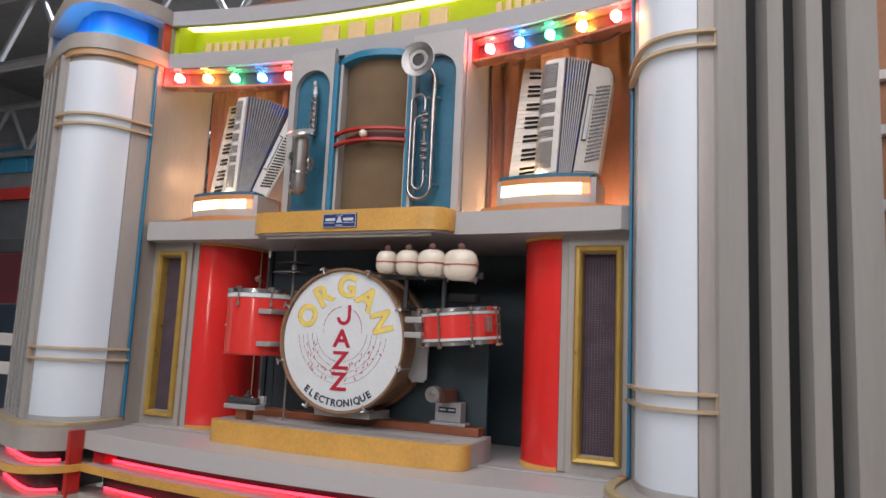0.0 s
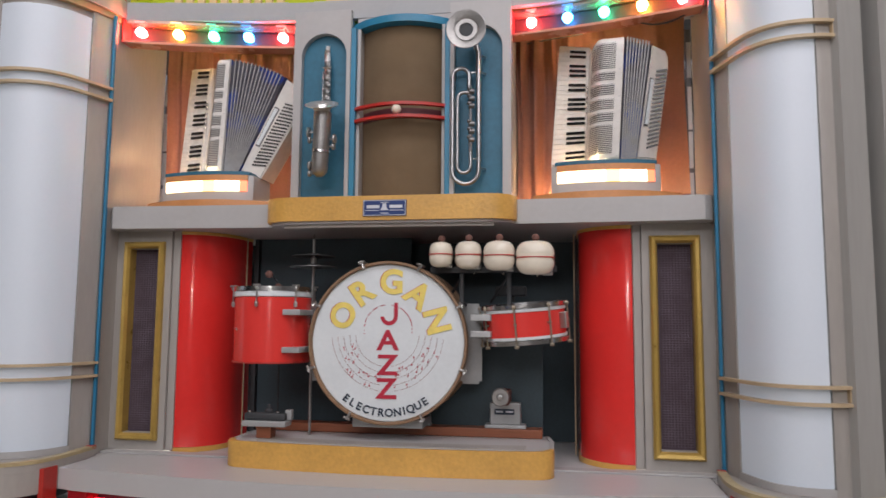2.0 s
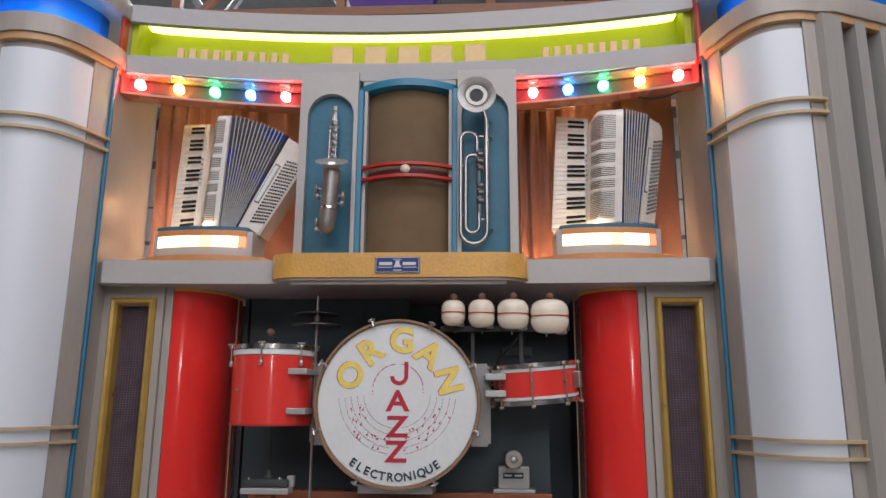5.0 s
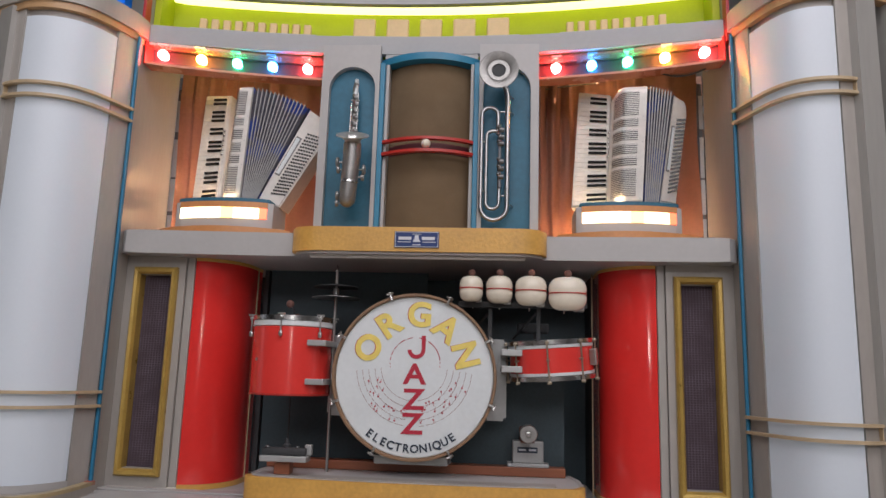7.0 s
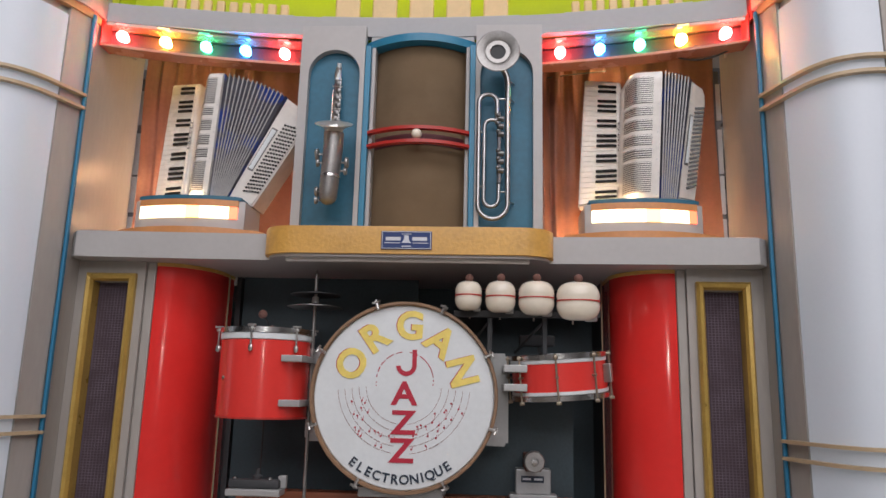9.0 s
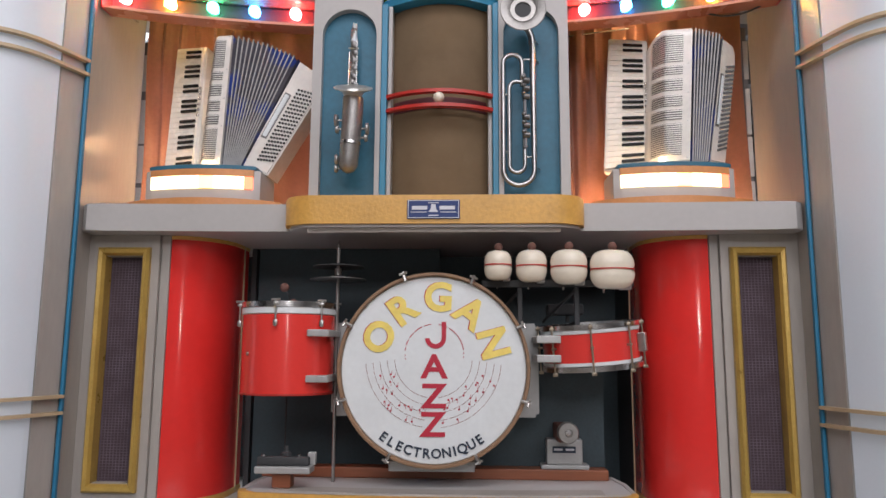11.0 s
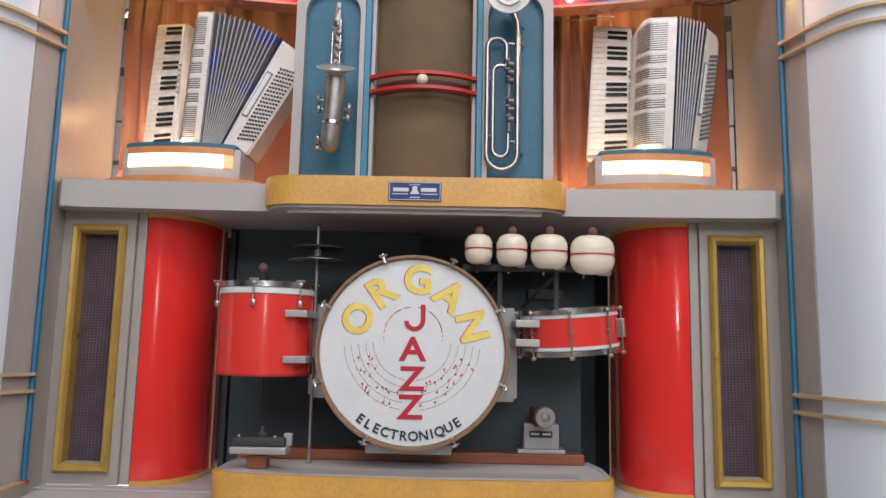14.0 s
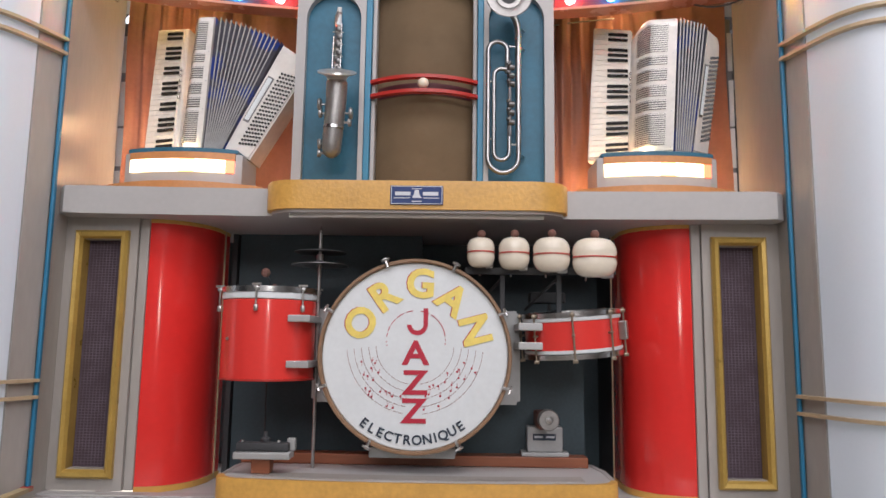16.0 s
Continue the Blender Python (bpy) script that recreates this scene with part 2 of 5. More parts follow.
OLD_SILVER = mat("old_silver", (0.34, 0.335, 0.325), 0.42, 0.85, vary=0.2, scale=16, fine=120, bump=0.12)
LOUVRE = mat("louvre_metal", (0.66, 0.65, 0.62), 0.36, 0.6, vary=0.12, scale=20, bump=0.03)
SLOT = mat("louvre_shade", (0.06, 0.06, 0.063), 0.5, vary=0.2, bump=0.03)
LIT_STRIP = mat("lit_warm_glass", (0.9, 0.85, 0.75), 0.3, vary=0.02, bump=0, glow=(1.0, 0.74, 0.45), power=4.0)
LIT_RED = mat("lit_red_glass", (0.8, 0.2, 0.15), 0.3, vary=0.02, bump=0, glow=(1.0, 0.16, 0.06), power=3.0)
TUBE_YELLOW = mat("yellow_white_tube", (0.9, 0.9, 0.7), 0.3, vary=0.02, bump=0, glow=(1.0, 0.93, 0.36), power=2.7)
TUBE_BLUE = mat("blue_tube", (0.1, 0.3, 0.9), 0.3, vary=0.02, bump=0, glow=(0.02, 0.36, 1.0), power=24.0)
TUBE_RED = mat("red_tube", (0.9, 0.1, 0.1), 0.3, vary=0.02, bump=0, glow=(1.0, 0.03, 0.06), power=4.5)
TUBE_OFF = mat("unlit_tube", (0.62, 0.60, 0.58), 0.25, vary=0.03, bump=0)
BULB = {
    "red": mat("bulb_red", (0.8, 0.1, 0.1), 0.2, vary=0.02, bump=0, glow=(1.0, 0.09, 0.085), power=135),
    "yellow": mat("bulb_yellow", (0.8, 0.6, 0.2), 0.2, vary=0.02, bump=0, glow=(1.0, 0.45, 0.07), power=128),
    "green": mat("bulb_green", (0.1, 0.7, 0.4), 0.2, vary=0.02, bump=0, glow=(0.05, 1.0, 0.45), power=48),
    "blue": mat("bulb_blue", (0.1, 0.3, 0.8), 0.2, vary=0.02, bump=0, glow=(0.04, 0.34, 1.0), power=60),
}

# glow colours that stand for each bulb's reflection in the upper lip
LIP_GLINT = {
    "red": mat("lip_glint_red", (0.8, 0.1, 0.1), 0.2, vary=0.02, bump=0, glow=(1.0, 0.42, 0.36), power=1.3),
    "yellow": mat("lip_glint_yellow", (0.8, 0.6, 0.2), 0.2, vary=0.02, bump=0, glow=(1.0, 0.74, 0.36), power=1.8),
    "green": mat("lip_glint_green", (0.1, 0.7, 0.4), 0.2, vary=0.02, bump=0, glow=(0.20, 0.85, 0.62), power=0.8),
    "blue": mat("lip_glint_blue", (0.1, 0.3, 0.8), 0.2, vary=0.02, bump=0, glow=(0.16, 0.52, 0.85), power=0.8),
}


# ---------- mesh helpers ----------
def thing(name, at=(0, 0, 0), label="", category="", group="", kind=""):
    ob = new(name)
    ob.location = at
    ob.empty_display_size = 0.05
    return tagged(ob, label, category, group, kind)


def part(name, bm, material, parent=None, label="", smooth=False):
    me = bpy.data.meshes.new(name)
    bmesh.ops.recalc_face_normals(bm, faces=bm.faces)
    bm.to_mesh(me)
    bm.free()
    me.materials.append(material)
    if smooth:
        me.polygons.foreach_set("use_smooth", [True] * len(me.polygons))
        me.set_sharp_from_angle(angle=radians(38))
    ob = new(name, me)
    if parent:
        ob.parent = parent
        ob.matrix_parent_inverse = Matrix.Translation(-parent.location)
    if label:
        tagged(ob, label)
    return ob


def solo(name, bm, material, label, category, group="", kind="", smooth=False):
    return tagged(part(name, bm, material, None, smooth=smooth), label, category, group, kind)


def hexa(bm, c):
    """A block from eight corners: four below, four above, each in the same turn."""
    v = [bm.verts.new(p) for p in c]
    for f in ((3, 2, 1, 0), (4, 5, 6, 7), (0, 1, 5, 4), (1, 2, 6, 5), (2, 3, 7, 6), (3, 0, 4, 7)):
        bm.faces.new([v[i] for i in f])
    return v


def box(x0, x1, y0, y1, z0, z1, bev=0.0, bm=None, seg=2):
    own = bm or bmesh.new()
    b = bmesh.new()
    hexa(b, [(x0, y0, z0), (x1, y0, z0), (x1, y1, z0), (x0, y1, z0), (x0, y0, z1), (x1, y0, z1), (x1, y1, z1), (x0, y1, z1)])
    if bev:
        bmesh.ops.bevel(b, geom=b.edges[:], offset=bev, segments=seg, profile=0.5, affect="EDGES")
    if not bm:
        own.free()
        return b
    merge(own, b)
    return own


def merge(bm, other, m=None):
    tmp = bpy.data.meshes.new("tmp")
    if m is not None:
        bmesh.ops.transform(other, matrix=m, verts=other.verts)
    other.to_mesh(tmp)
    other.free()
    bm.from_mesh(tmp)
    bpy.data.meshes.remove(tmp)
    return bm


def moved(bm, m):
    bmesh.ops.transform(bm, matrix=m, verts=bm.verts)
    return bm


def slab(outline, z0, z1, bev=0.0):
    """An upright block over a plan outline."""
    bm = bmesh.new()
    low = [bm.verts.new((x, y, z0)) for x, y in outline]
    top = [bm.verts.new((x, y, z1)) for x, y in outline]
    bm.faces.new(low[::-1])
    bm.faces.new(top)
    n = len(outline)
    for i in range(n):
        bm.faces.new((low[i], low[(i + 1) % n], top[(i + 1) % n], top[i]))
    if bev:
        flat = [e for e in bm.edges if abs(e.verts[0].co.z - e.verts[1].co.z) < 1e-6]
        bmesh.ops.bevel(bm, geom=flat, offset=bev, segments=2, profile=0.5, affect="EDGES")
    return bm


def smooth_line(points, step=0.02):
    """Points along a rounded line through the given plan points."""
    p = [Vector((*q, 0)) if len(q) == 2 else Vector(q) for q in points]
    p = [p[0] * 2 - p[1]] + p + [p[-1] * 2 - p[-2]]
    out = []
    for i in range(1, len(p) - 2):
        n = max(2, int((p[i + 1] - p[i]).length / step))
        for k in range(n):
            t = k / n
            out.append(0.5 * (2 * p[i] + (p[i + 1] - p[i - 1]) * t + (2 * p[i - 1] - 5 * p[i] + 4 * p[i + 1] - p[i + 2]) * t * t + (3 * p[i] - p[i - 1] - 3 * p[i + 1] + p[i + 2]) * t ** 3))
    out.append(p[-2])
    return out


def shifted(line, d):
    """The plan line moved sideways by d, to the right of its way."""
    out = []
    for i, q in enumerate(line):
        a, b = line[max(i - 1, 0)], line[min(i + 1, len(line) - 1)]
        w = (b - a).normalized()
        out.append((q.x + w.y * d, q.y - w.x * d))
    return out


def band(line, d0, d1, z0, z1, bev=0.0):
    """An upright strip that follows a plan line between two sideways distances."""
    return slab(shifted(line, d0) + shifted(line, d1)[::-1], z0, z1, bev)


def stretch_of(line, a, b):
    """The piece of a line between two lengths along it."""
    out, run = [], 0.0
    for p, q in zip(line, line[1:]):
        l = (q - p).length
        for cut in (a, b):
            if run <= cut < run + l:
                out.append((cut, p.lerp(q, (cut - run) / l)))
        if a < run < b:
            out.append((run, p))
        run += l
    if b >= run:
        out.append((run, line[-1]))
    return [q for _, q in sorted(out, key=lambda r: r[0])]


def tube(points, radius, sides=10, step=0.015, raw=False, ends=None):
    """A round tube along points; ends: the radius at the last point."""
    line = [Vector(p) for p in points] if raw else smooth_line(points, step)
    bm = bmesh.new()
    rings, up = [], Vector((0.13, 0.31, 0.94))
    for i, q in enumerate(line):
        w = (line[min(i + 1, len(line) - 1)] - line[max(i - 1, 0)]).normalized()
        u = (up - w * up.dot(w))
        u = u.normalized() if u.length > 1e-4 else w.orthogonal().normalized()
        up = u
        v = w.cross(u)
        r = radius if ends is None else radius + (ends - radius) * i / (len(line) - 1)
        rings.append([bm.verts.new(q + (u * math.cos(a) + v * math.sin(a)) * r) for a in (2 * math.pi * k / sides for k in range(sides))])
    for a, b in zip(rings, rings[1:]):
        for k in range(sides):
            bm.faces.new((a[k], a[(k + 1) % sides], b[(k + 1) % sides], b[k]))
    bm.faces.new(rings[0][::-1])
    bm.faces.new(rings[-1])
    return bm


def lathe(profile, sides=40, m=None):
    """A turned body about z from (radius, height) pairs."""
    bm = bmesh.new()
    rings = []
    for r, z in profile:
        if r < 1e-6:
            rings.append([bm.verts.new((0, 0, z))])
        else:
            rings.append([bm.verts.new((r * math.cos(2 * math.pi * k / sides), r * math.sin(2 * math.pi * k / sides), z)) for k in range(sides)])
    for a, b in zip(rings, rings[1:]):
        for k in range(sides):
            j = (k + 1) % sides
            q = [a[k], a[j], b[j], b[k]] if len(a) > 1 and len(b) > 1 else ([a[0], b[j], b[k]] if len(a) == 1 else [a[k], a[j], b[0]])
            bm.faces.new(q)
    if m is not None:
        moved(bm, m)
    return bm


def ball(r, at, squash=1.0, seg=20):
    bm = bmesh.new()
    bmesh.ops.create_uvsphere(bm, u_segments=seg, v_segments=seg // 2, radius=r)
    return moved(bm, Matrix.Translation(at) @ Matrix.Diagonal((1, 1, squash, 1)))


def ring_bar(r, thick, depth, m, a0=0.0, a1=360.0, sides=48):
    """A flat hoop of rectangular section about z."""
    bm = bmesh.new()
    full = a1 - a0 >= 359.9
    rows = []
    n = max(6, int(sides * (a1 - a0) / 360))
    for k in range(n if full else n + 1):
        a = radians(a0 + (a1 - a0) * k / n)
        c, s = math.cos(a), math.sin(a)
        rows.append([bm.verts.new((c * q, s * q, z)) for q, z in ((r, 0), (r + thick, 0), (r + thick, depth), (r, depth))])
    for k in range(len(rows) if full else len(rows) - 1):
        a, b = rows[k], rows[(k + 1) % len(rows)]
        for i in range(4):
            bm.faces.new((a[i], b[i], b[(i + 1) % 4], a[(i + 1) % 4]))
    if not full:
        bm.faces.new(rows[0])
        bm.faces.new(rows[-1][::-1])
    return moved(bm, m)


FRONT = Matrix.Rotation(radians(90), 4, "X")  # turns z towards the viewer (-y)


def letter(text, size, m, depth=0.0012, fat=0.0):
    """A letter as a thin block, in the built-in type, centred, facing the viewer."""
    cu = bpy.data.curves.new("type", "FONT")
    cu.body, cu.size, cu.extrude, cu.align_x, cu.align_y = text, size, depth, "CENTER", "CENTER"
    cu.resolution_u = 4
    cu.offset = fat
    ob = new("type", cu)
    me = bpy.data.meshes.new_from_object(ob.evaluated_get(bpy.context.evaluated_depsgraph_get()))
    bpy.data.objects.remove(ob)
    bpy.data.curves.remove(cu)
    bm = bmesh.new()
    bm.from_mesh(me)
    bpy.data.meshes.remove(me)
    return moved(bm, m)


# ---------- the hall ----------
# unseen floor, coloured pale and warm to bounce fill light upward
solo("floor", box(-12, 12, -12, 14, -0.2, 0), HALL_FLOOR, "unseen warm pale hall floor", "floor", kind="structure")
solo("ceiling", box(-12, 12, -12, 14, 6.2, 6.4), HALL_DARK, "dark industrial hall ceiling", "ceiling", kind="structure")
solo("wall_back", box(-12, 12, 13.8, 14, 0, 6.2), HALL_DARK, "dark far hall wall", "wall", kind="structure")
# unseen pale wall that throws light back onto the organ
solo("wall_front", box(-12, 12, -12.2, -12, 0, 6.2), HALL_WHITE, "pale hall wall behind the viewer", "wall", kind="structure")
solo("wall_left", box(-12.2, -12, -12, 14, 0, 6.2), HALL_DARK, "dark side wall of the hall", "wall", kind="structure")
solo("wall_right", box(12, 12.2, -12, 14, 0, 6.2), HALL_WHITE, "pale side wall of the hall", "wall", kind="structure")

# ---------- plan lines ----------
PIERS = {
    1: smooth_line([(1.234, -0.090), (1.250, -0.150), (1.274, -0.230), (1.302, -0.305), (1.342, -0.362), (1.395, -0.393), (1.45, -0.404), (1.500, -0.402), (1.548, -0.390)], 0.012),
    -1: smooth_line([(1.222, -0.105), (1.242, -0.165), (1.267, -0.235), (1.298, -0.300), (1.345, -0.352), (1.405, -0.382), (1.465, -0.394), (1.53, -0.388), (1.590, -0.364)], 0.012),
}
FIN_START = {1: Vector((1.549, -0.415, 0)), -1: Vector((1.591, -0.378, 0))}
FIN_WAY = {1: Vector((0.42, 0.175, 0)).normalized(), -1: Vector((0.42, 0.222, 0)).normalized()}
PANEL_A, STRIP_OUT = 0.101, 0.060
BASE = smooth_line([(1.206, -0.10), (1.198, -0.20), (1.196, -0.30), (1.217, -0.415), (1.283, -0.496), (1.37, -0.524), (1.462, -0.508), (1.58, -0.462), (1.80, -0.365), (2.04, -0.260)], 0.02)
STAGE_Z, SHELF_BOTTOM, SHELF_TOP = 1.085, 2.017, 2.112


def pier_band(side, a, b, d0, d1, z0, z1, bev=0.0, line=None):
    line = line or PIERS[side]
    s = stretch_of(line, a, b) if b else line
    pts = shifted(s, d0) + shifted(s, d1)[::-1]
    return slab([(x * side, y) for x, y in pts], z0, z1, bev)


def flip(bm, side):
    return moved(bm, Matrix.Diagonal((side, 1, 1, 1)))


def build_pier(side):
    t = thing("organ_pier", (1.5 * side, -0.1, 0), "rounded grey organ pier with opal white panels and tan bands", "pier", "piers of the organ")
    low, top = STAGE_Z + 0.029, 2.945
    line = PIERS[side]
    end = sum((q - p).length for p, q in zip(line, line[1:])) - 0.001
    panel_b = end - STRIP_OUT
    start = FIN_START[side]
    full = line + [start + FIN_WAY[side] * d for d in (0.05, 0.25, 0.50)]
    cornice = [Vector((line[0].x + 0.003, -0.034, 0)), Vector((line[0].x + 0.001, -0.062, 0))] + full[1:]
    part("core", pier_band(side, 0, end, -0.07, -0.022, low, top), GREY, t, smooth=True)
    part("inner_strip", pier_band(side, 0.006, PANEL_A - 0.004, -0.0215, -0.006, low, top - 0.001, 0.003), GREY, t, smooth=True)
    part("outer_strip", pier_band(side, panel_b + 0.004, end - 0.001, -0.0215, -0.006, low, top - 0.001, 0.003), GREY, t, smooth=True)
    part("opal_panel", pier_band(side, PANEL_A, panel_b, -0.0215, -0.009, low + 0.025, top - 0.05, 0.002), WHITE_PANEL, t, "milky white translucent panel", smooth=True)
    part("panel_foot", pier_band(side, PANEL_A - 0.003, panel_b + 0.003, -0.0215, -0.003, low, low + 0.0245, 0.004), GREY_COOL, t, smooth=True)
    low_band = 1.392 if side > 0 else 1.407
    for z0, gap in ((low_band, 0.053), (2.566, 0.050)):
        for z in (z0, z0 + gap):
            part("band_edge", pier_band(side, -0.004, end + 0.002, -0.0065, 0.015, z - 0.0055, z + 0.0055, 0.003), TAN, t, "tan wooden edge strip", smooth=True)
        part("band_end", pier_band(side, end - 0.008, end + 0.0015, -0.0055, 0.010, z0 + 0.006, z0 + gap - 0.006, 0.002), TAN, t, "tan wooden end piece")
    bx, by = line[0].x, line[0].y
    part("blue_edge", flip(box(bx - 0.008, bx + 0.005, by - 0.006, by + 0.010, low, top, 0.004), side), BLUE_THIN, t, "thin blue painted edge")
    # base ledge and moulding
    ledge = [(q.x, q.y) for q in BASE] + shifted(full, -0.06)[::-1]
    part("base_ledge", slab([(x * side, y) for x, y in ledge], STAGE_Z + 0.0005, STAGE_Z + 0.028), GREY, t)
    part("base_moulding", pier_band(side, 0.03, None, -0.028, 0.002, STAGE_Z + 0.0285, STAGE_Z + 0.042, 0.004, BASE), MOULDING, t, "worn gilt base moulding", smooth=True)
    part("red_tip", pier_band(side, 0.0, 0.028, -0.028, 0.002, STAGE_Z + 0.0285, STAGE_Z + 0.043, 0.003, BASE), RED_TRIM, t, "red painted moulding end")
    # upright fins on a dark ground
    way = FIN_WAY[side]
    nrm = Vector((way.y, -way.x, 0))

    def fin(a, b, depth0, depth1, name, material):
        pts = [start + way * a + nrm * depth1, start + way * b + nrm * depth1, start + way * b + nrm * depth0, start + way * a + nrm * depth0]
        part(name, slab([(p.x * side, p.y) for p in pts], low, top, 0.0 if depth1 < 0 else 0.002), material, t)

    # near-black board behind the fins, darker than the other interior boards
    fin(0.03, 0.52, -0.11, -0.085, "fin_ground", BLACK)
    for a, b in ((0.002, 0.092), (0.160, 0.211), (0.285, 0.336), (0.412, 0.512)):
        fin(a, b, -0.0845, 0.004, "fin", FIN)
    # lit cornice
    part("cornice", pier_band(side, 0, None, -0.10, 0.012, 2.956, 3.036, 0.005, cornice), GREY, t, smooth=True)
    part("soffit_trim", pier_band(side, 0.0, None, -0.03, 0.002, 2.926, 2.9555, 0.005, cornice), SOFFIT, t, "tan lacquered trim under the cornice", smooth=True)
    part("blue_recess", pier_band(side, 0, None, -0.10, -0.085, 3.036, 3.195, 0.0, cornice), BLUE_NEON_BOARD, t, "blue lit recess", smooth=True)
    part("neon_tube", pier_band(side, 0.10, 0.9, -0.055, -0.040, 3.038, 3.048, 0.003, cornice), TUBE_BLUE, t, smooth=True)
    part("crown", pier_band(side, 0, None, -0.10, 0.012, 3.195, 3.275, 0.005, cornice), GREY, t, smooth=True)
    part("red_strip", flip(box(1.2225, 1.2365, -0.078, -0.030, 2.926, 3.277, 0.003), side), RED_TRIM, t, "red painted upright strip")
    part("strip_backing", flip(box(1.2235, 1.2362, -0.029, 0.24, 2.93, 3.27), side), GREY, t)
    # inner cheek and plain back
    part("cheek", flip(slab([(bx + 0.004, by + 0.012), (bx + 0.035, by + 0.012), (1.275, 0.335), (1.241, 0.335)], STAGE_Z, 3.03), side), GREY, t)
    part("back_board", flip(slab([(1.99, -0.16), (2.02, -0.16), (2.02, 0.9), (1.99, 0.9)], 0.0, 3.27), side), GREY, t)
    part("roof", flip(slab([(1.24, 0.05), (1.32, -0.28), (1.45, -0.31), (1.56, -0.28), (2.01, -0.08), (2.01, 0.9), (1.24, 0.9)], 3.20, 3.26), side), GREY, t)
    # lower steps of the pier, red lit
    part("step_fascia", pier_band(side, 0, None, -0.10, 0.0, 1.004, STAGE_Z, 0.006, BASE), GREY, t, smooth=True)
    part("rail_body", pier_band(side, 0.27, None, -0.10, 0.010, 0.910, 0.941, 0.0, BASE), STAGE_GREY, t, smooth=True)
    part("gold_rail", pier_band(side, 0.27, None, 0.0105, 0.022, 0.909, 0.942, 0.003, BASE), GOLD, t, "amber gold rail front", smooth=True)
    part("low_rail", pier_band(side, 0.27, None, -0.10, 0.012, 0.735, 0.810, 0.006, BASE), GREY, t, smooth=True)
    part("bottom_rail", pier_band(side, 0.27, None, -0.10, 0.012, 0.0, 0.640, 0.006, BASE), GREY, t, smooth=True)
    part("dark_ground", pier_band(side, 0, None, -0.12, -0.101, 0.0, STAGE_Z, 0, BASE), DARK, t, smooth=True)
    for z in (0.946, 0.815):
        part("red_tube", pier_band(side, 0.30, 1.0, -0.088, -0.078, z, z + 0.010, 0, BASE), TUBE_RED, t, "glowing red neon tube", smooth=True)
    part("red_post", flip(box(1.196, 1.218, -0.405, -0.33, 0.0, STAGE_Z + 0.008, 0.003), side), RED_TRIM, t, "red painted post")
    return t


build_pier(1)
build_pier(-1)


# ---------- stage and lower front ----------
def stage_y(x):
    return -0.432 + 0.075 * x * x


def arc_plan(x0, x1, f, back, n=40):
    xs = [x0 + (x1 - x0) * i / n for i in range(n + 1)]
    return [(x, f(x)) for x in xs] + [(x, back(x)) for x in xs[::-1]]


stage = thing("organ_stage", (0, 0, 0), "grey painted organ stage with a bowed front edge", "stage")
part("deck", slab(arc_plan(-1.197, 1.197, stage_y, lambda x: 0.02), 1.004, STAGE_Z, 0.006), STAGE_GREY, stage)
part("inner_deck", slab([(-0.93, 0.0205), (0.93, 0.0205), (0.93, 0.9), (-0.93, 0.9)], 0.995, STAGE_Z - 0.0015), STAGE_GREY, stage)
for s in (1, -1):
    part("corner_board", flip(box(1.1975, 1.236, -0.15, 0.02, 1.004, STAGE_Z - 0.0005), s), STAGE_GREY, stage)
part("rear_strip", slab([(-1.228, -0.045), (1.228, -0.045), (1.228, 0.01), (-1.228, 0.01)], STAGE_Z + 0.0005, STAGE_Z + 0.008, 0.002), GREY_COOL, stage)
part("rail_body", slab(arc_plan(-1.195, 1.195, lambda x: stage_y(x) - 0.010, lambda x: stage_y(x) + 0.12), 0.910, 0.941), STAGE_GREY, stage)
part("gold_rail", slab(arc_plan(-1.195, 1.195, lambda x: stage_y(x) - 0.022, lambda x: stage_y(x) - 0.0105), 0.909, 0.942, 0.003), GOLD, stage, "amber gold rail front")
part("low_rail", slab(arc_plan(-1.197, 1.197, lambda x: stage_y(x) - 0.012, lambda x: stage_y(x) + 0.12), 0.735, 0.810, 0.006), GREY, stage)
part("bottom_rail", slab(arc_plan(-1.197, 1.197, lambda x: stage_y(x) - 0.012, lambda x: stage_y(x) + 0.12), 0.0, 0.640, 0.006), GREY, stage)
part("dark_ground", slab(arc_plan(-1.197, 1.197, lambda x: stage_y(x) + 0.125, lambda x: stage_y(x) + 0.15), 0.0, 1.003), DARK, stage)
for a, b in ((-1.19, -1.10), (1.10, 1.19)):
    part("red_block", slab(arc_plan(a, b, lambda x: stage_y(x) + 0.05, lambda x: stage_y(x) + 0.12, 8), 0.9425, 1.0035), RED_BOARD, stage)
for z in (0.946, 0.815):
    part("red_tube", slab(arc_plan(-1.15, 1.15, lambda x: stage_y(x) + 0.098, lambda x: stage_y(x) + 0.108), z, z + 0.010), TUBE_RED, stage, "glowing red neon tube")

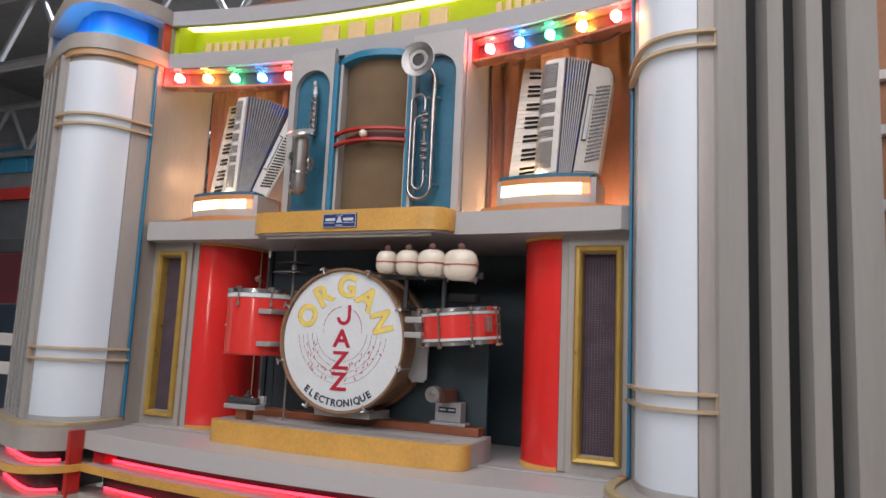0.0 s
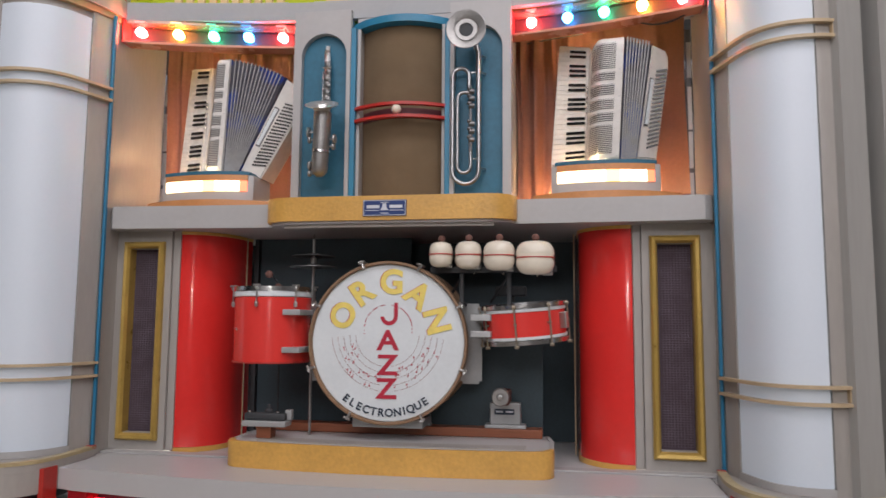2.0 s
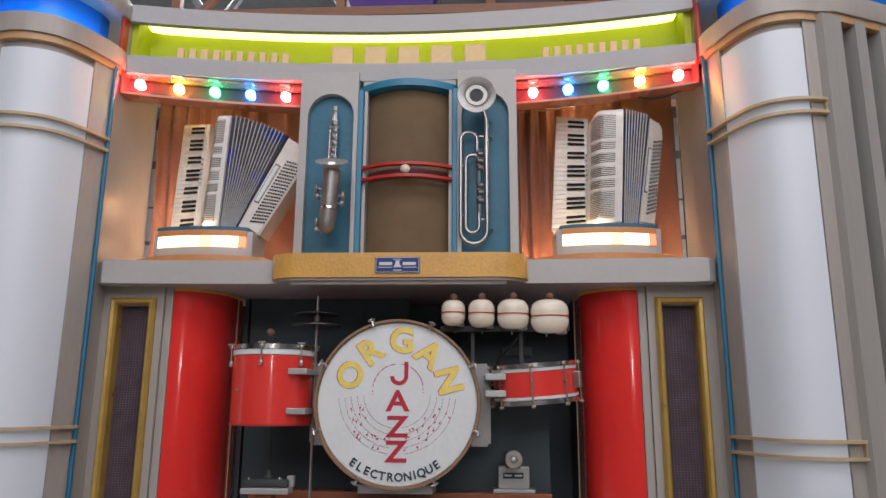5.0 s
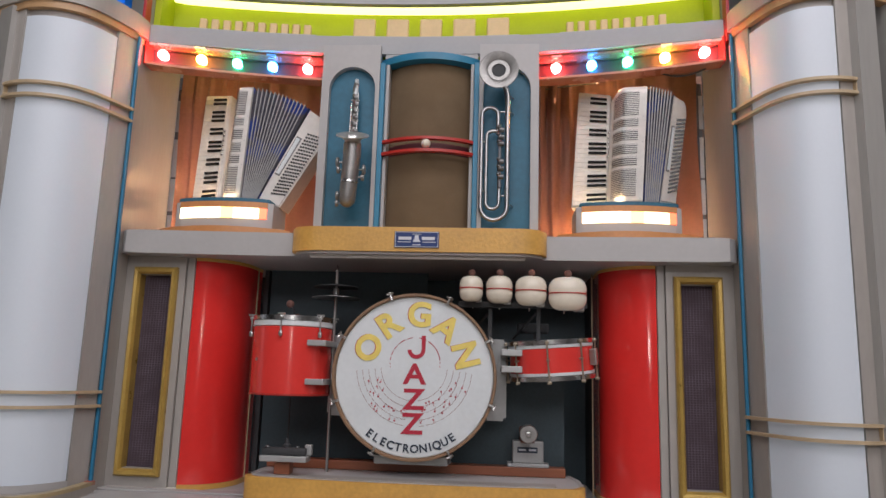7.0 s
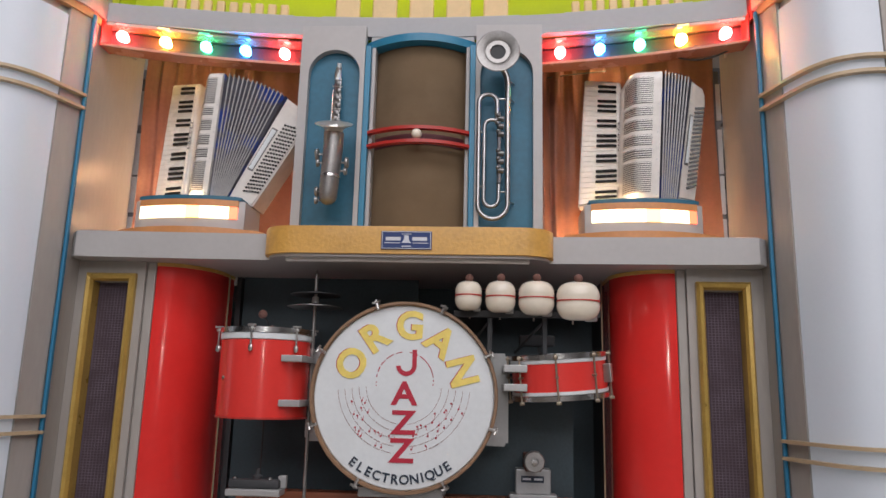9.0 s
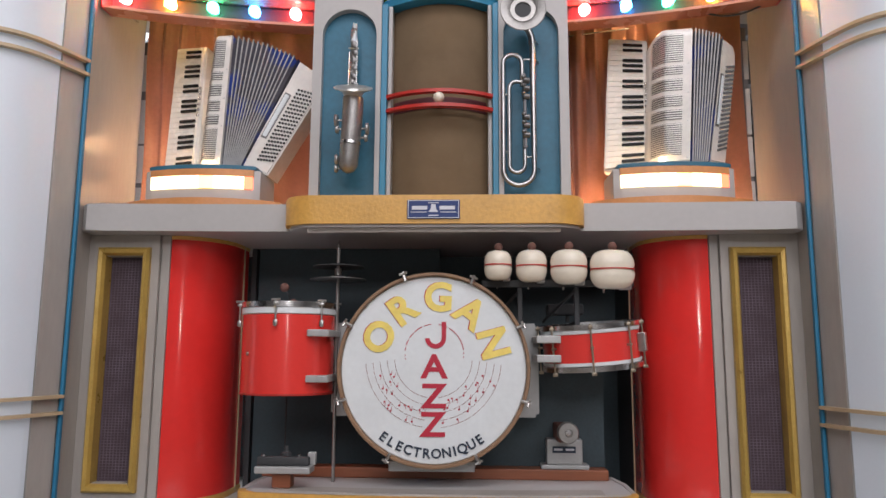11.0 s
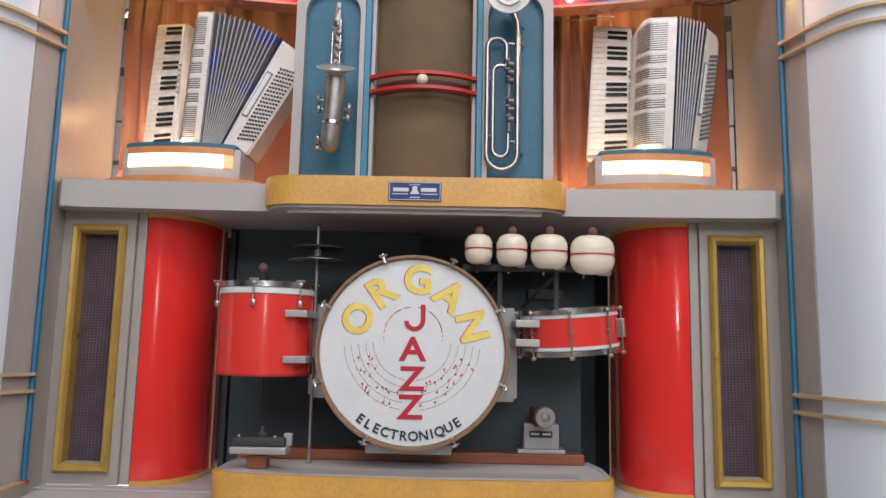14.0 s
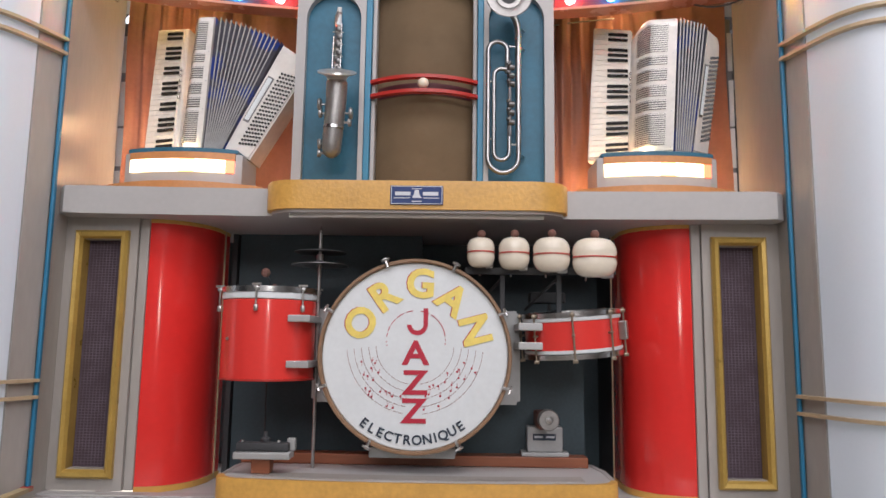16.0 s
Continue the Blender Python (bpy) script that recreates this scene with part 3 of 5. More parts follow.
# ---------- speaker fields ----------
FOOT = STAGE_Z + 0.008
for side in (1, -1):
    t = thing("speaker_field", (1.09 * side, 0.02, STAGE_Z), "tall grey speaker field with gold frame and violet grille cloth", "speaker", "speaker fields")
    for x0, x1, z0, z1 in ((0.976, 1.03, FOOT, 2.0165), (1.165, 1.238, FOOT, 2.0165), (1.03, 1.165, FOOT, 1.165), (1.03, 1.165, 1.94, 2.0165)):
        part("board", flip(box(x0, x1, 0.012, 0.045, z0, z1), side), GREY, t)
    part("step_strip", flip(box(0.943, 0.975, 0.024, 0.05, FOOT, 2.0165, 0.004), side), GREY, t)
    part("cloth", flip(box(1.026, 1.169, 0.046, 0.052, 1.161, 1.944), side), SPK, t, "violet brown woven grille cloth")
    g = bmesh.new()
    o, i_ = (1.004, 1.19, 1.135, 1.97), (1.032, 1.163, 1.163, 1.942)
    rings = []
    for k, y in ((0.0, 0.013), (0.0, -0.004), (0.28, -0.013), (0.72, -0.010), (1.0, 0.002), (1.0, 0.046)):
        x0, x1, z0, z1 = [o[j] + (i_[j] - o[j]) * k for j in range(4)]
        rings.append([g.verts.new(p) for p in ((x0, y, z0), (x1, y, z0), (x1, y, z1), (x0, y, z1))])
    for a, b in zip(rings, rings[1:]):
        for j in range(4):
            g.faces.new((a[j], a[(j + 1) % 4], b[(j + 1) % 4], b[j]))
    part("gold_frame", flip(g, side), GOLD_FRAME, t, "gold painted moulded frame")

# ---------- red quarter columns ----------
for side in (1, -1):
    t = thing("red_column", (0.85 * side, 0.15, STAGE_Z), "glossy red quarter-round column with thin gold ends", "column", "red columns")
    rx, cy = (0.200, 0.22) if side > 0 else (0.174, 0.25)
    arc = [Vector((0.941 - rx * math.sin(a), cy - (cy - 0.03) * math.cos(a), 0)) for a in (math.pi / 2 * k / 28 for k in range(-1, 29))]
    arc = arc[1:] + [Vector((0.941 - rx, 0.36, 0))]
    for name, z0, z1, d, m_ in (("shell", STAGE_Z + 0.020, 2.003, 0.0, RED), ("gold_foot", STAGE_Z - 0.0005, STAGE_Z + 0.0195, 0.004, GOLD), ("gold_head", 2.0035, 2.0165, 0.003, GOLD)):
        line = [q for q in arc]
        w = shifted(line, -d)
        v = shifted(line, 0.02)
        pts = w + v[::-1]
        part(name, slab([(x * side, y) for x, y in pts], z0, z1), m_, t, smooth=True)

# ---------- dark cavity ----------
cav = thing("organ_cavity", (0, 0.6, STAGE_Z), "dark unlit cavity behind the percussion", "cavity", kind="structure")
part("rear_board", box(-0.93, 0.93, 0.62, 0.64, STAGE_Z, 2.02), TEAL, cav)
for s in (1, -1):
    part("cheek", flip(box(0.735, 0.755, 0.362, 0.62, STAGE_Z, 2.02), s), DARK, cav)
part("teal_board", box(-0.724, -0.001, 0.364, 0.379, STAGE_Z, 2.0165), TEAL, cav, "dark teal painted board")
part("teal_board", box(0.0, 0.594, 0.166, 0.181, STAGE_Z, 1.72), TEAL, cav, "dark teal painted board")

# ---------- shelf ----------
def shelf_y(x):
    return -0.048 - 0.026 * x * x


shelf = thing("organ_shelf", (0, 0, SHELF_BOTTOM), "grey painted shelf across the organ front", "shelf")
part("shelf_board", slab([(-1.226, -0.052)] + [(x, shelf_y(x)) for x in (-1.196 + 2.392 * i / 40 for i in range(41))] + [(1.230, -0.052), (1.226, 0.64), (-1.226, 0.64)], SHELF_BOTTOM, SHELF_TOP, 0.005), GREY_COOL, shelf)


def tongue_plan(d=0.0):
    r, x1, y0 = 0.12, 0.505 - d, -0.158 + d
    pts = [(-x1, 0.05)]
    for k in range(11):
        a = math.pi / 2 * k / 10
        pts.append((-x1 + r - r * math.cos(a), y0 + r * 0.75 - r * 0.75 * math.sin(a)))
    return pts + [(-x, y) for x, y in pts[::-1]]


part("gold_tongue", slab(tongue_plan(), 2.026, 2.121, 0.006), GOLD, shelf, "amber gold rounded front apron", smooth=True)
part("tongue_underside", slab(tongue_plan(0.012), 2.0165, 2.0265, 0.003), GREY_COOL, shelf)
part("tube_under", tube([(-0.42, -0.105, 2.012), (-0.2, -0.113, 2.012), (0.2, -0.113, 2.012), (0.42, -0.105, 2.012)], 0.009), TUBE_OFF, shelf, "unlit white tube", smooth=True)

plq = thing("name_plaque", (0.005, -0.16, 2.075), "small dark blue plaque with silver border and emblem", "plaque")
part("plate", box(-0.082, 0.090, -0.1645, -0.1585, 2.040, 2.103, 0.002), PLAQUE, plq)
for x0, x1, z0, z1 in ((-0.079, 0.087, 2.099, 2.101), (-0.079, 0.087, 2.042, 2.044), (-0.079, -0.077, 2.044, 2.099), (0.085, 0.087, 2.044, 2.099)):
    part("border_line", box(x0, x1, -0.166, -0.1645, z0, z1), PLAQUE_INK, plq)
for x0, x1, z0, z1 in ((-0.066, -0.016, 2.070, 2.082), (0.024, 0.074, 2.070, 2.082), (-0.07, -0.018, 2.0605, 2.063), (0.026, 0.078, 2.0605, 2.063), (-0.012, 0.02, 2.049, 2.0525), (-0.013, 0.021, 2.0915, 2.0935)):
    part("text_bar", box(x0, x1, -0.1658, -0.1645, z0, z1), PLAQUE_INK, plq)
part("emblem", moved(slab([(-0.012, 0.0), (0.020, 0.0), (0.012, 0.012), (0.011, 0.026), (-0.003, 0.026), (-0.004, 0.012)], 0, 0.0014), Matrix.Translation((0, -0.1645, 2.062)) @ FRONT), PLAQUE_INK, plq)

# ---------- sign canopy ----------
def sign_y(x):
    return 0.100 - 0.095 * x * x


sign = thing("sign_canopy", (0, 0.1, 2.96), "concave grey sign canopy with lime lit recess", "sign")
X = 1.222
part("lower_band", slab(arc_plan(-X, X, sign_y, lambda x: sign_y(x) + 0.03), 2.955, 3.036, 0.004), SIGN_GREY, sign)
part("recess_floor", slab(arc_plan(-X, X, lambda x: sign_y(x) + 0.031, lambda x: sign_y(x) + 0.15), 3.012, 3.032), LIME, sign)
part("recess_back", slab(arc_plan(-X, X, lambda x: sign_y(x) + 0.151, lambda x: sign_y(x) + 0.17), 2.96, 3.27), LIME, sign)
part("recess_ceiling", slab(arc_plan(-X, X, lambda x: sign_y(x) + 0.031, lambda x: sign_y(x) + 0.15), 3.240, 3.255), LIME, sign)
part("upper_band", slab(arc_plan(-X, X, sign_y, lambda x: sign_y(x) + 0.03), 3.195, 3.277, 0.004), SIGN_GREY, sign)
for s in (1, -1):
    part("recess_end", flip(box(1.192, 1.2215, -0.005, 0.125, 3.033, 3.239), s), LIME, sign)
part("neon_tube", slab(arc_plan(-1.172, 1.172, lambda x: sign_y(x) + 0.060, lambda x: sign_y(x) + 0.105), 3.198, 3.236, 0.012), TUBE_YELLOW, sign, "bright yellow white light tube", smooth=True)
for x0, x1, n, h in ((-1.035, -0.53, 10, 0.055), (-0.375, 0.375, 5, 0.092), (0.59, 1.02, 9, 0.055)):
    part("letter_board", slab(arc_plan(x0 - 0.02, x1 + 0.02, lambda x: sign_y(x) + 0.004, lambda x: sign_y(x) + 0.06, 8), 3.0365, 3.0415), GREY_COOL, sign)
    for k in range(n):
        w = (x1 - x0) / n
        c = x0 + w * (k + 0.5)
        b = box(-w * 0.33, w * 0.33, -0.012, 0.012, 0.0, h, 0.006)
        part("letter_block", moved(b, Matrix.Translation((c, sign_y(c) + 0.03, 3.042)) @ Matrix.Rotation(math.atan(-0.19 * c), 4, "Z")), SALMON, sign, "salmon cream raised block")

# ---------- bulb strips ----------
def bulb_y(x):
    return 0.190 - 0.145 * x * x


COLOURS = {-1: ("red", "yellow", "green", "blue", "red"), 1: ("red", "blue", "green", "yellow", "red")}
PLACES = {-1: (-1.158, -1.006, -0.858, -0.708, -0.555), 1: (0.557, 0.708, 0.855, 1.003, 1.152)}
for side in (1, -1):
    a, b = (0.482, 1.215) if side > 0 else (-1.215, -0.470)
    t = thing("bulb_strip", ((a + b) / 2, 0.15, 2.87), "red lacquered light strip with five coloured bulbs", "light strip", "bulb strips")
    part("back_panel", slab(arc_plan(a, b, lambda x: bulb_y(x) + 0.03, lambda x: bulb_y(x) + 0.045, 16), 2.858, 2.9412), STRIP_PANEL, t, "dull reflecting back panel")
    part("lower_lip", slab(arc_plan(a, b, lambda x: bulb_y(x) - 0.03, lambda x: bulb_y(x) + 0.045, 16), 2.847, 2.8575, 0.003), STRIP_LIP, t, "orange lacquered lower lip")
    # raised black strip gives the dark of the gap under the upper lip
    part("gap_shade_strip", slab(arc_plan(a, b, lambda x: bulb_y(x) + 0.026, lambda x: bulb_y(x) + 0.0295, 16), 2.9352, 2.9412), EBONY, t, "thin black strip in place of the dark gap")
    part("upper_lip", slab(arc_plan(a, b, lambda x: max(bulb_y(x) - 0.035, sign_y(x) + 0.002), lambda x: bulb_y(x) + 0.045, 16), 2.9415, 2.9545, 0.0), STRIP_GLOSS, t, "glossy copper upper lip")
    for x0, x1 in ((a - 0.006, a - 0.0005), (b + 0.0005, b + 0.006)):
        part("end_cap", box(x0, x1, bulb_y(x1) - 0.033, bulb_y(x1) + 0.045, 2.847, 2.9545), RED_TRIM, t, "red painted end cap")
    for x, c in zip(PLACES[side], COLOURS[side]):
        y = bulb_y(x)
        bulb = part("bulb", moved(lathe([(0, -0.024), (0.011, -0.0225), (0.018, -0.016), (0.0215, -0.005), (0.020, 0.006), (0.016, 0.018), (0.012, 0.026)], 18), Matrix.Translation((x, y - 0.004, 2.905)) @ Matrix.Rotation(radians(-90), 4, "X")), BULB[c], t, c + " lit lamp bulb", smooth=True)
        lip_y = max(bulb_y(x) - 0.035, sign_y(x) + 0.002)
        # the bulb's reflection in the lip, put in as a small glowing plate
        part("lip_glint", moved(box(-0.021, 0.021, -0.0025, 0.002, 2.9440, 2.9515), Matrix.Translation((x, lip_y, 0)) @ Matrix.Rotation(math.atan(-0.29 * x), 4, "Z")), LIP_GLINT[c], t, c + " glowing plate for the bulb reflection in the lip")
        part("socket", moved(lathe([(0, 0.0262), (0.0145, 0.0262), (0.0145, 0.033), (0, 0.033)], 14), Matrix.Translation((x, y - 0.004, 2.905)) @ Matrix.Rotation(radians(-90), 4, "X")), STEEL, bulb, smooth=True)

# ---------- centre block ----------
mid = thing("centre_block", (0.01, 0.1, 2.121), "grey centre block with two blue arched niches", "cabinet")
C0 = 0.011
# front boards with arched openings
def arched_front(x0, x1, z0, z1, ax0, ax1, az, y0, y1):
    """A board with an arched opening from its foot."""
    bm = bmesh.new()
    r, cx = (ax1 - ax0) / 2, (ax0 + ax1) / 2
    arch = [(ax0, z0), (ax0, az - r)] + [(cx - r * math.cos(math.pi * k / 16), az - r + r * math.sin(math.pi * k / 16)) for k in range(1, 16)] + [(ax1, az - r), (ax1, z0)]
    outer = [(x0, z0)] + [(x0, az - r)] + [(x0, z1)] * 4 + [(x0 + (x1 - x0) * k / 8, z1) for k in range(1, 8)] + [(x1, z1)] * 4 + [(x1, az - r), (x1, z0)]
    front = [[bm.verts.new((x, y, z)) for x, z in loop] for y in (y0, y1) for loop in (arch, outer)]
    n = len(arch)
    for i in range(n - 1):
        for q in ((front[0][i], front[0][i + 1], front[1][i + 1], front[1][i]), (front[2][i], front[2][i + 1], front[3][i + 1], front[3][i]), (front[0][i], front[0][i + 1], front[2][i + 1], front[2][i]), (front[1][i], front[1][i + 1], front[3][i + 1], front[3][i])):
            bm.faces.new(q)
    bmesh.ops.remove_doubles(bm, verts=bm.verts, dist=1e-5)
    return bm


for s in (1, -1):
    part("front_board", moved(arched_front(0.2145, 0.466, 2.122, 2.966, 0.232, 0.432, 2.865, 0.028, 0.058), Matrix.Translation((C0, 0, 0)) @ Matrix.Diagonal((s, 1, 1, 1))), GREY_COOL, mid)
    part("arch_back", moved(box(0.2145, 0.460, 0.0585, 0.075, 2.122, 2.93), Matrix.Translation((C0, 0, 0)) @ Matrix.Diagonal((s, 1, 1, 1))), BLUE, mid, "blue painted arched back")
    part("side_board", moved(box(0.448, 0.466, 0.076, 0.60, 2.122, 2.9545), Matrix.Translation((C0, 0, 0)) @ Matrix.Diagonal((s, 1, 1, 1))), GREY_COOL, mid)
    part("blue_stile", moved(box(0.192, 0.2140, 0.030, 0.10, 2.122, 2.885, 0.003), Matrix.Translation((C0, 0, 0)) @ Matrix.Diagonal((s, 1, 1, 1))), BLUE_EDGE, mid, "blue painted stile")
    part("inner_stile", moved(box(0.176, 0.1915, 0.050, 0.12, 2.122, 2.885, 0.003), Matrix.Translation((C0, 0, 0)) @ Matrix.Diagonal((s, 1, 1, 1))), GREY_COOL, mid)
part("head_board", box(C0 - 0.205, C0 + 0.205, 0.10, 0.12, 2.885, 2.9545), GREY_COOL, mid)


def bow(w, sag, y_end):
    return lambda x: y_end - sag * (1 - ((x - C0) / w) ** 2)


f = bow(0.178, 0.075, 0.105)
part("grille_cloth", slab(arc_plan(C0 - 0.1758, C0 + 0.1758, f, lambda x: f(x) + 0.006, 24), 2.124, 2.880), CLOTH, mid, "brown woven grille cloth", smooth=True)
f2 = bow(0.225, 0.095, 0.09)
part("awning", slab(arc_plan(C0 - 0.226, C0 + 0.226, lambda x: f2(x) - 0.005, lambda x: 0.0995, 24), 2.884, 2.915, 0.004), BLUE_EDGE, mid, "bowed blue head moulding", smooth=True)
f3 = bow(0.19, 0.08, 0.10)
part("blue_foot", slab(arc_plan(C0 - 0.175, C0 + 0.175, lambda x: f(x) - 0.012, lambda x: f(x) - 0.001, 24), 2.1215, 2.136, 0.002), BLUE_EDGE, mid, smooth=True)
f3 = bow(0.214, 0.080, 0.075)
for z in (2.468, 2.521):
    part("red_rail", slab(arc_plan(C0 - 0.214, C0 + 0.214, lambda x: f3(x) - 0.030, lambda x: f3(x) - 0.006, 24), z, z + 0.012, 0.004), RED_TRIM, mid, "dark red bowed rail", smooth=True)
part("rail_ground", slab(arc_plan(C0 - 0.17, C0 + 0.17, lambda x: f(x) - 0.006, lambda x: f(x) - 0.001, 24), 2.479, 2.522), MAROON, mid, smooth=True)
part("white_ball", ball(0.0205, (C0, -0.020, 2.5035)), CREAM, mid, "white ball ornament", smooth=True)

# ---------- niche backs: curtains ----------
for side in (1, -1):
    bm = bmesh.new()
    xa, xb = (0.48, 1.213) if side > 0 else (-1.217, -0.458)
    n, rows = 260, 14
    grid = []
    for j in range(rows + 1):
        v = j / rows
        row = []
        for i in range(n + 1):
            u = i / n
            x = xa + (xb - xa) * u
            ph = 62 * u * (1.3 - 0.55 * u) + 1.7 * math.sin(5 * u + side) + 0.35 * math.sin(9 * v + 7 * u)
            y = 0.446 + 0.021 * math.sin(ph) * (0.3 + 0.7 * v) * (1.15 - 0.6 * (u if side > 0 else 1 - u)) + 0.005 * math.sin(2.3 * ph + 2 * v) * v + 0.008 * math.sin(0.37 * ph + 1.2 * v) - (0.115 if (u > 0.5) == (side > 0) else 0.105) * (abs(u - 0.5) * 2) ** 3
            row.append(bm.verts.new((x + 0.006 * math.sin(6 * v + 20 * u), y, 2.113 + 0.955 * v)))
        grid.append(row)
    for a, b in zip(grid, grid[1:]):
        for i in range(n):
            bm.faces.new((a[i], a[i + 1], b[i + 1], b[i]))
    bmesh.ops.solidify(bm, geom=bm.faces[:], thickness=0.003)
    solo("curtain", bm, CURTAIN, "pleated copper brown satin curtain behind the accordion", "curtain", "niche curtains", smooth=True)
    # unseen niche top, grey so that it bounces light inside
    solo("niche_ceiling", box(*((0.484, 1.262) if side > 0 else (-1.262, -0.464)), 0.325, 0.64, 3.07, 3.09), GREY, "grey niche top board", "board", kind="structure")


cable = tube([(1.00, 0.075, 2.848), (1.04, 0.058, 2.831), (1.08, 0.048, 2.828), (1.12, 0.033, 2.832), (1.165, 0.02, 2.848)], 0.0035, 8)
solo("lamp_cable", cable, DARK, "dark cable hanging under the bulb strip", "cable", smooth=True)

wire = tube([(0.49, 0.385, 2.905), (0.62, 0.388, 2.925), (0.78, 0.392, 2.945)], 0.003, 8)
solo("curtain_wire", wire, DARK_METAL, "thin metal wire along the curtain heading", "wire", smooth=True)

# ---------- drum plinth ----------
PLINTH_TOP = 1.180
edge = smooth_line([(0.0, -0.237), (0.2, -0.233), (0.38, -0.222), (0.52, -0.208), (0.575, -0.200), (0.600, -0.190), (0.615, -0.172), (0.621, -0.150), (0.622, -0.120)], 0.015)
edge = [(q.x, q.y) for q in edge]
PLINTH_X = 0.018
full = [(PLINTH_X - x, y) for x, y in edge[::-1]] + [(PLINTH_X + x, y) for x, y in edge[1:]]


def plinth_arc(a, b, d):
    """Points along the bowed front, set back by d."""
    return [(x, y + d) for x, y in full if a < x < b]


plinth = thing("drum_plinth", (0, -0.1, STAGE_Z), "low plinth with gold front and grey top under the drums", "plinth")
inner = [(PLINTH_X + (x - PLINTH_X) * 0.972, y + 0.016) for x, y in full if y < -0.145]
part("gold_front", slab(full + [(PLINTH_X + 0.605, -0.119)] + inner[::-1] + [(PLINTH_X - 0.605, -0.119)], STAGE_Z + 0.0005, PLINTH_TOP + 0.002, 0.004), GOLD, plinth, "amber gold bowed front board", smooth=True)
rear = [(PLINTH_X + 0.604, -0.118), (PLINTH_X + 0.604, 0.030), (PLINTH_X + 0.585, 0.160)]
part("top_plate", slab([(PLINTH_X + (x - PLINTH_X) * 0.970, y + 0.018) for x, y in full if y < -0.15] + rear + [(2 * PLINTH_X - x, y) for x, y in rear[::-1]], STAGE_Z + 0.001, PLINTH_TOP, 0.004), STAGE_GREY, plinth)
for s in (1, -1):
    cheek = [(PLINTH_X + s * x, y) for x, y in ((0.6045, -0.1175), (0.622, -0.1175), (0.622, 0.034), (0.602, 0.163), (0.5857, 0.160), (0.6045, 0.031))]
    part("side_cheek", slab(cheek if s > 0 else cheek[::-1], STAGE_Z + 0.0005, PLINTH_TOP + 0.001, 0.003), GREY_COOL, plinth, "pale grey painted cheek")
part("inset_strip", slab(plinth_arc(-0.50, 0.545, 0.050) + plinth_arc(-0.50, 0.545, 0.130)[::-1], PLINTH_TOP + 0.0002, PLINTH_TOP + 0.002), GREY, plinth, "dull grey inset strip")
solo("wooden_rail", box(-0.600, 0.592, 0.084, 0.155, PLINTH_TOP + 0.0005, 1.216, 0.004), WOOD, "red-brown wooden rail on the drum plinth", "rail")

# ---------- bass drum ----------
DX, DZ, DR = 0.003, 1.5565, 0.305


def face(x, z, y, turn=0.0):
    """A pose on the front of the drum: right and up from its middle."""
    return Matrix.Translation((DX + x, y, DZ + z)) @ FRONT @ Matrix.Rotation(radians(turn), 4, "Z")


drum = thing("bass_drum", (DX, 0.12, 1.2165), "large bass drum with white painted head and brown wooden hoops", "drum")
axis = Matrix.Translation((DX, 0, DZ)) @ FRONT
part("shell", lathe([(0.0, -0.155), (0.292, -0.155), (0.296, -0.150), (0.296, 0.05), (0.290, 0.05), (0.0, 0.05)], 64, axis), WOOD_HOOP, drum, smooth=True)
head = part("front_head", lathe([(0.300, 0.052), (0.303, 0.081), (0.300, 0.0845), (0.20, 0.0855), (0.0, 0.086)], 64, axis), HEAD, drum, "white painted drum head", smooth=True)
part("front_hoop", lathe([(0.3035, 0.055), (0.314, 0.055), (0.3155, 0.060), (0.3155, 0.096), (0.314, 0.100), (0.3065, 0.100), (0.3035, 0.096), (0.3035, 0.055)], 72, axis), WOOD_HOOP, drum, smooth=True)
part("rear_hoop", lathe([(0.298, -0.160), (0.314, -0.160), (0.314, -0.125), (0.298, -0.125), (0.298, -0.160)], 64, axis), WOOD_HOOP, drum, smooth=True)
for a in (108, 153, 199, 243, 297, 341, 26, 66):
    c, s = math.cos(radians(a)), math.sin(radians(a))
    bm = tube([(DX + c * 0.325, -0.112, DZ + s * 0.325), (DX + c * 0.325, -0.03, DZ + s * 0.325)], 0.0045, 8, raw=True)
    merge(bm, tube([(DX + c * 0.300, -0.108, DZ + s * 0.300), (DX + c * 0.332, -0.106, DZ + s * 0.332)], 0.0055, 8, raw=True))
    merge(bm, tube([(DX + c * 0.325 - s * 0.013, -0.116, DZ + s * 0.325 + c * 0.013), (DX + c * 0.325, -0.110, DZ + s * 0.325), (DX + c * 0.325 + s * 0.013, -0.116, DZ + s * 0.325 - c * 0.013)], 0.0042, 8, raw=True))
    part("tension_claw", bm, STEEL, drum, smooth=True)
YF = -0.0868
for ch, x, z, turn, size in (("O", -0.175, 0.101, 58, 0.129), ("R", -0.103, 0.189, 36, 0.129), ("G", 0.016, 0.230, -2, 0.129), ("A", 0.119, 0.180, -37, 0.129), ("N", 0.192, 0.083, -75, 0.129)):
    part("yellow_letter", letter(ch, size, face(x, z, YF - 0.0006, turn), fat=0.0045), YELLOW_INK, head)
    part("letter_outline", letter(ch, size, face(x - 0.0034, z + 0.0008, YF, turn), depth=0.0009, fat=0.0040), CRIMSON_INK, head, "thin red outline of a letter")
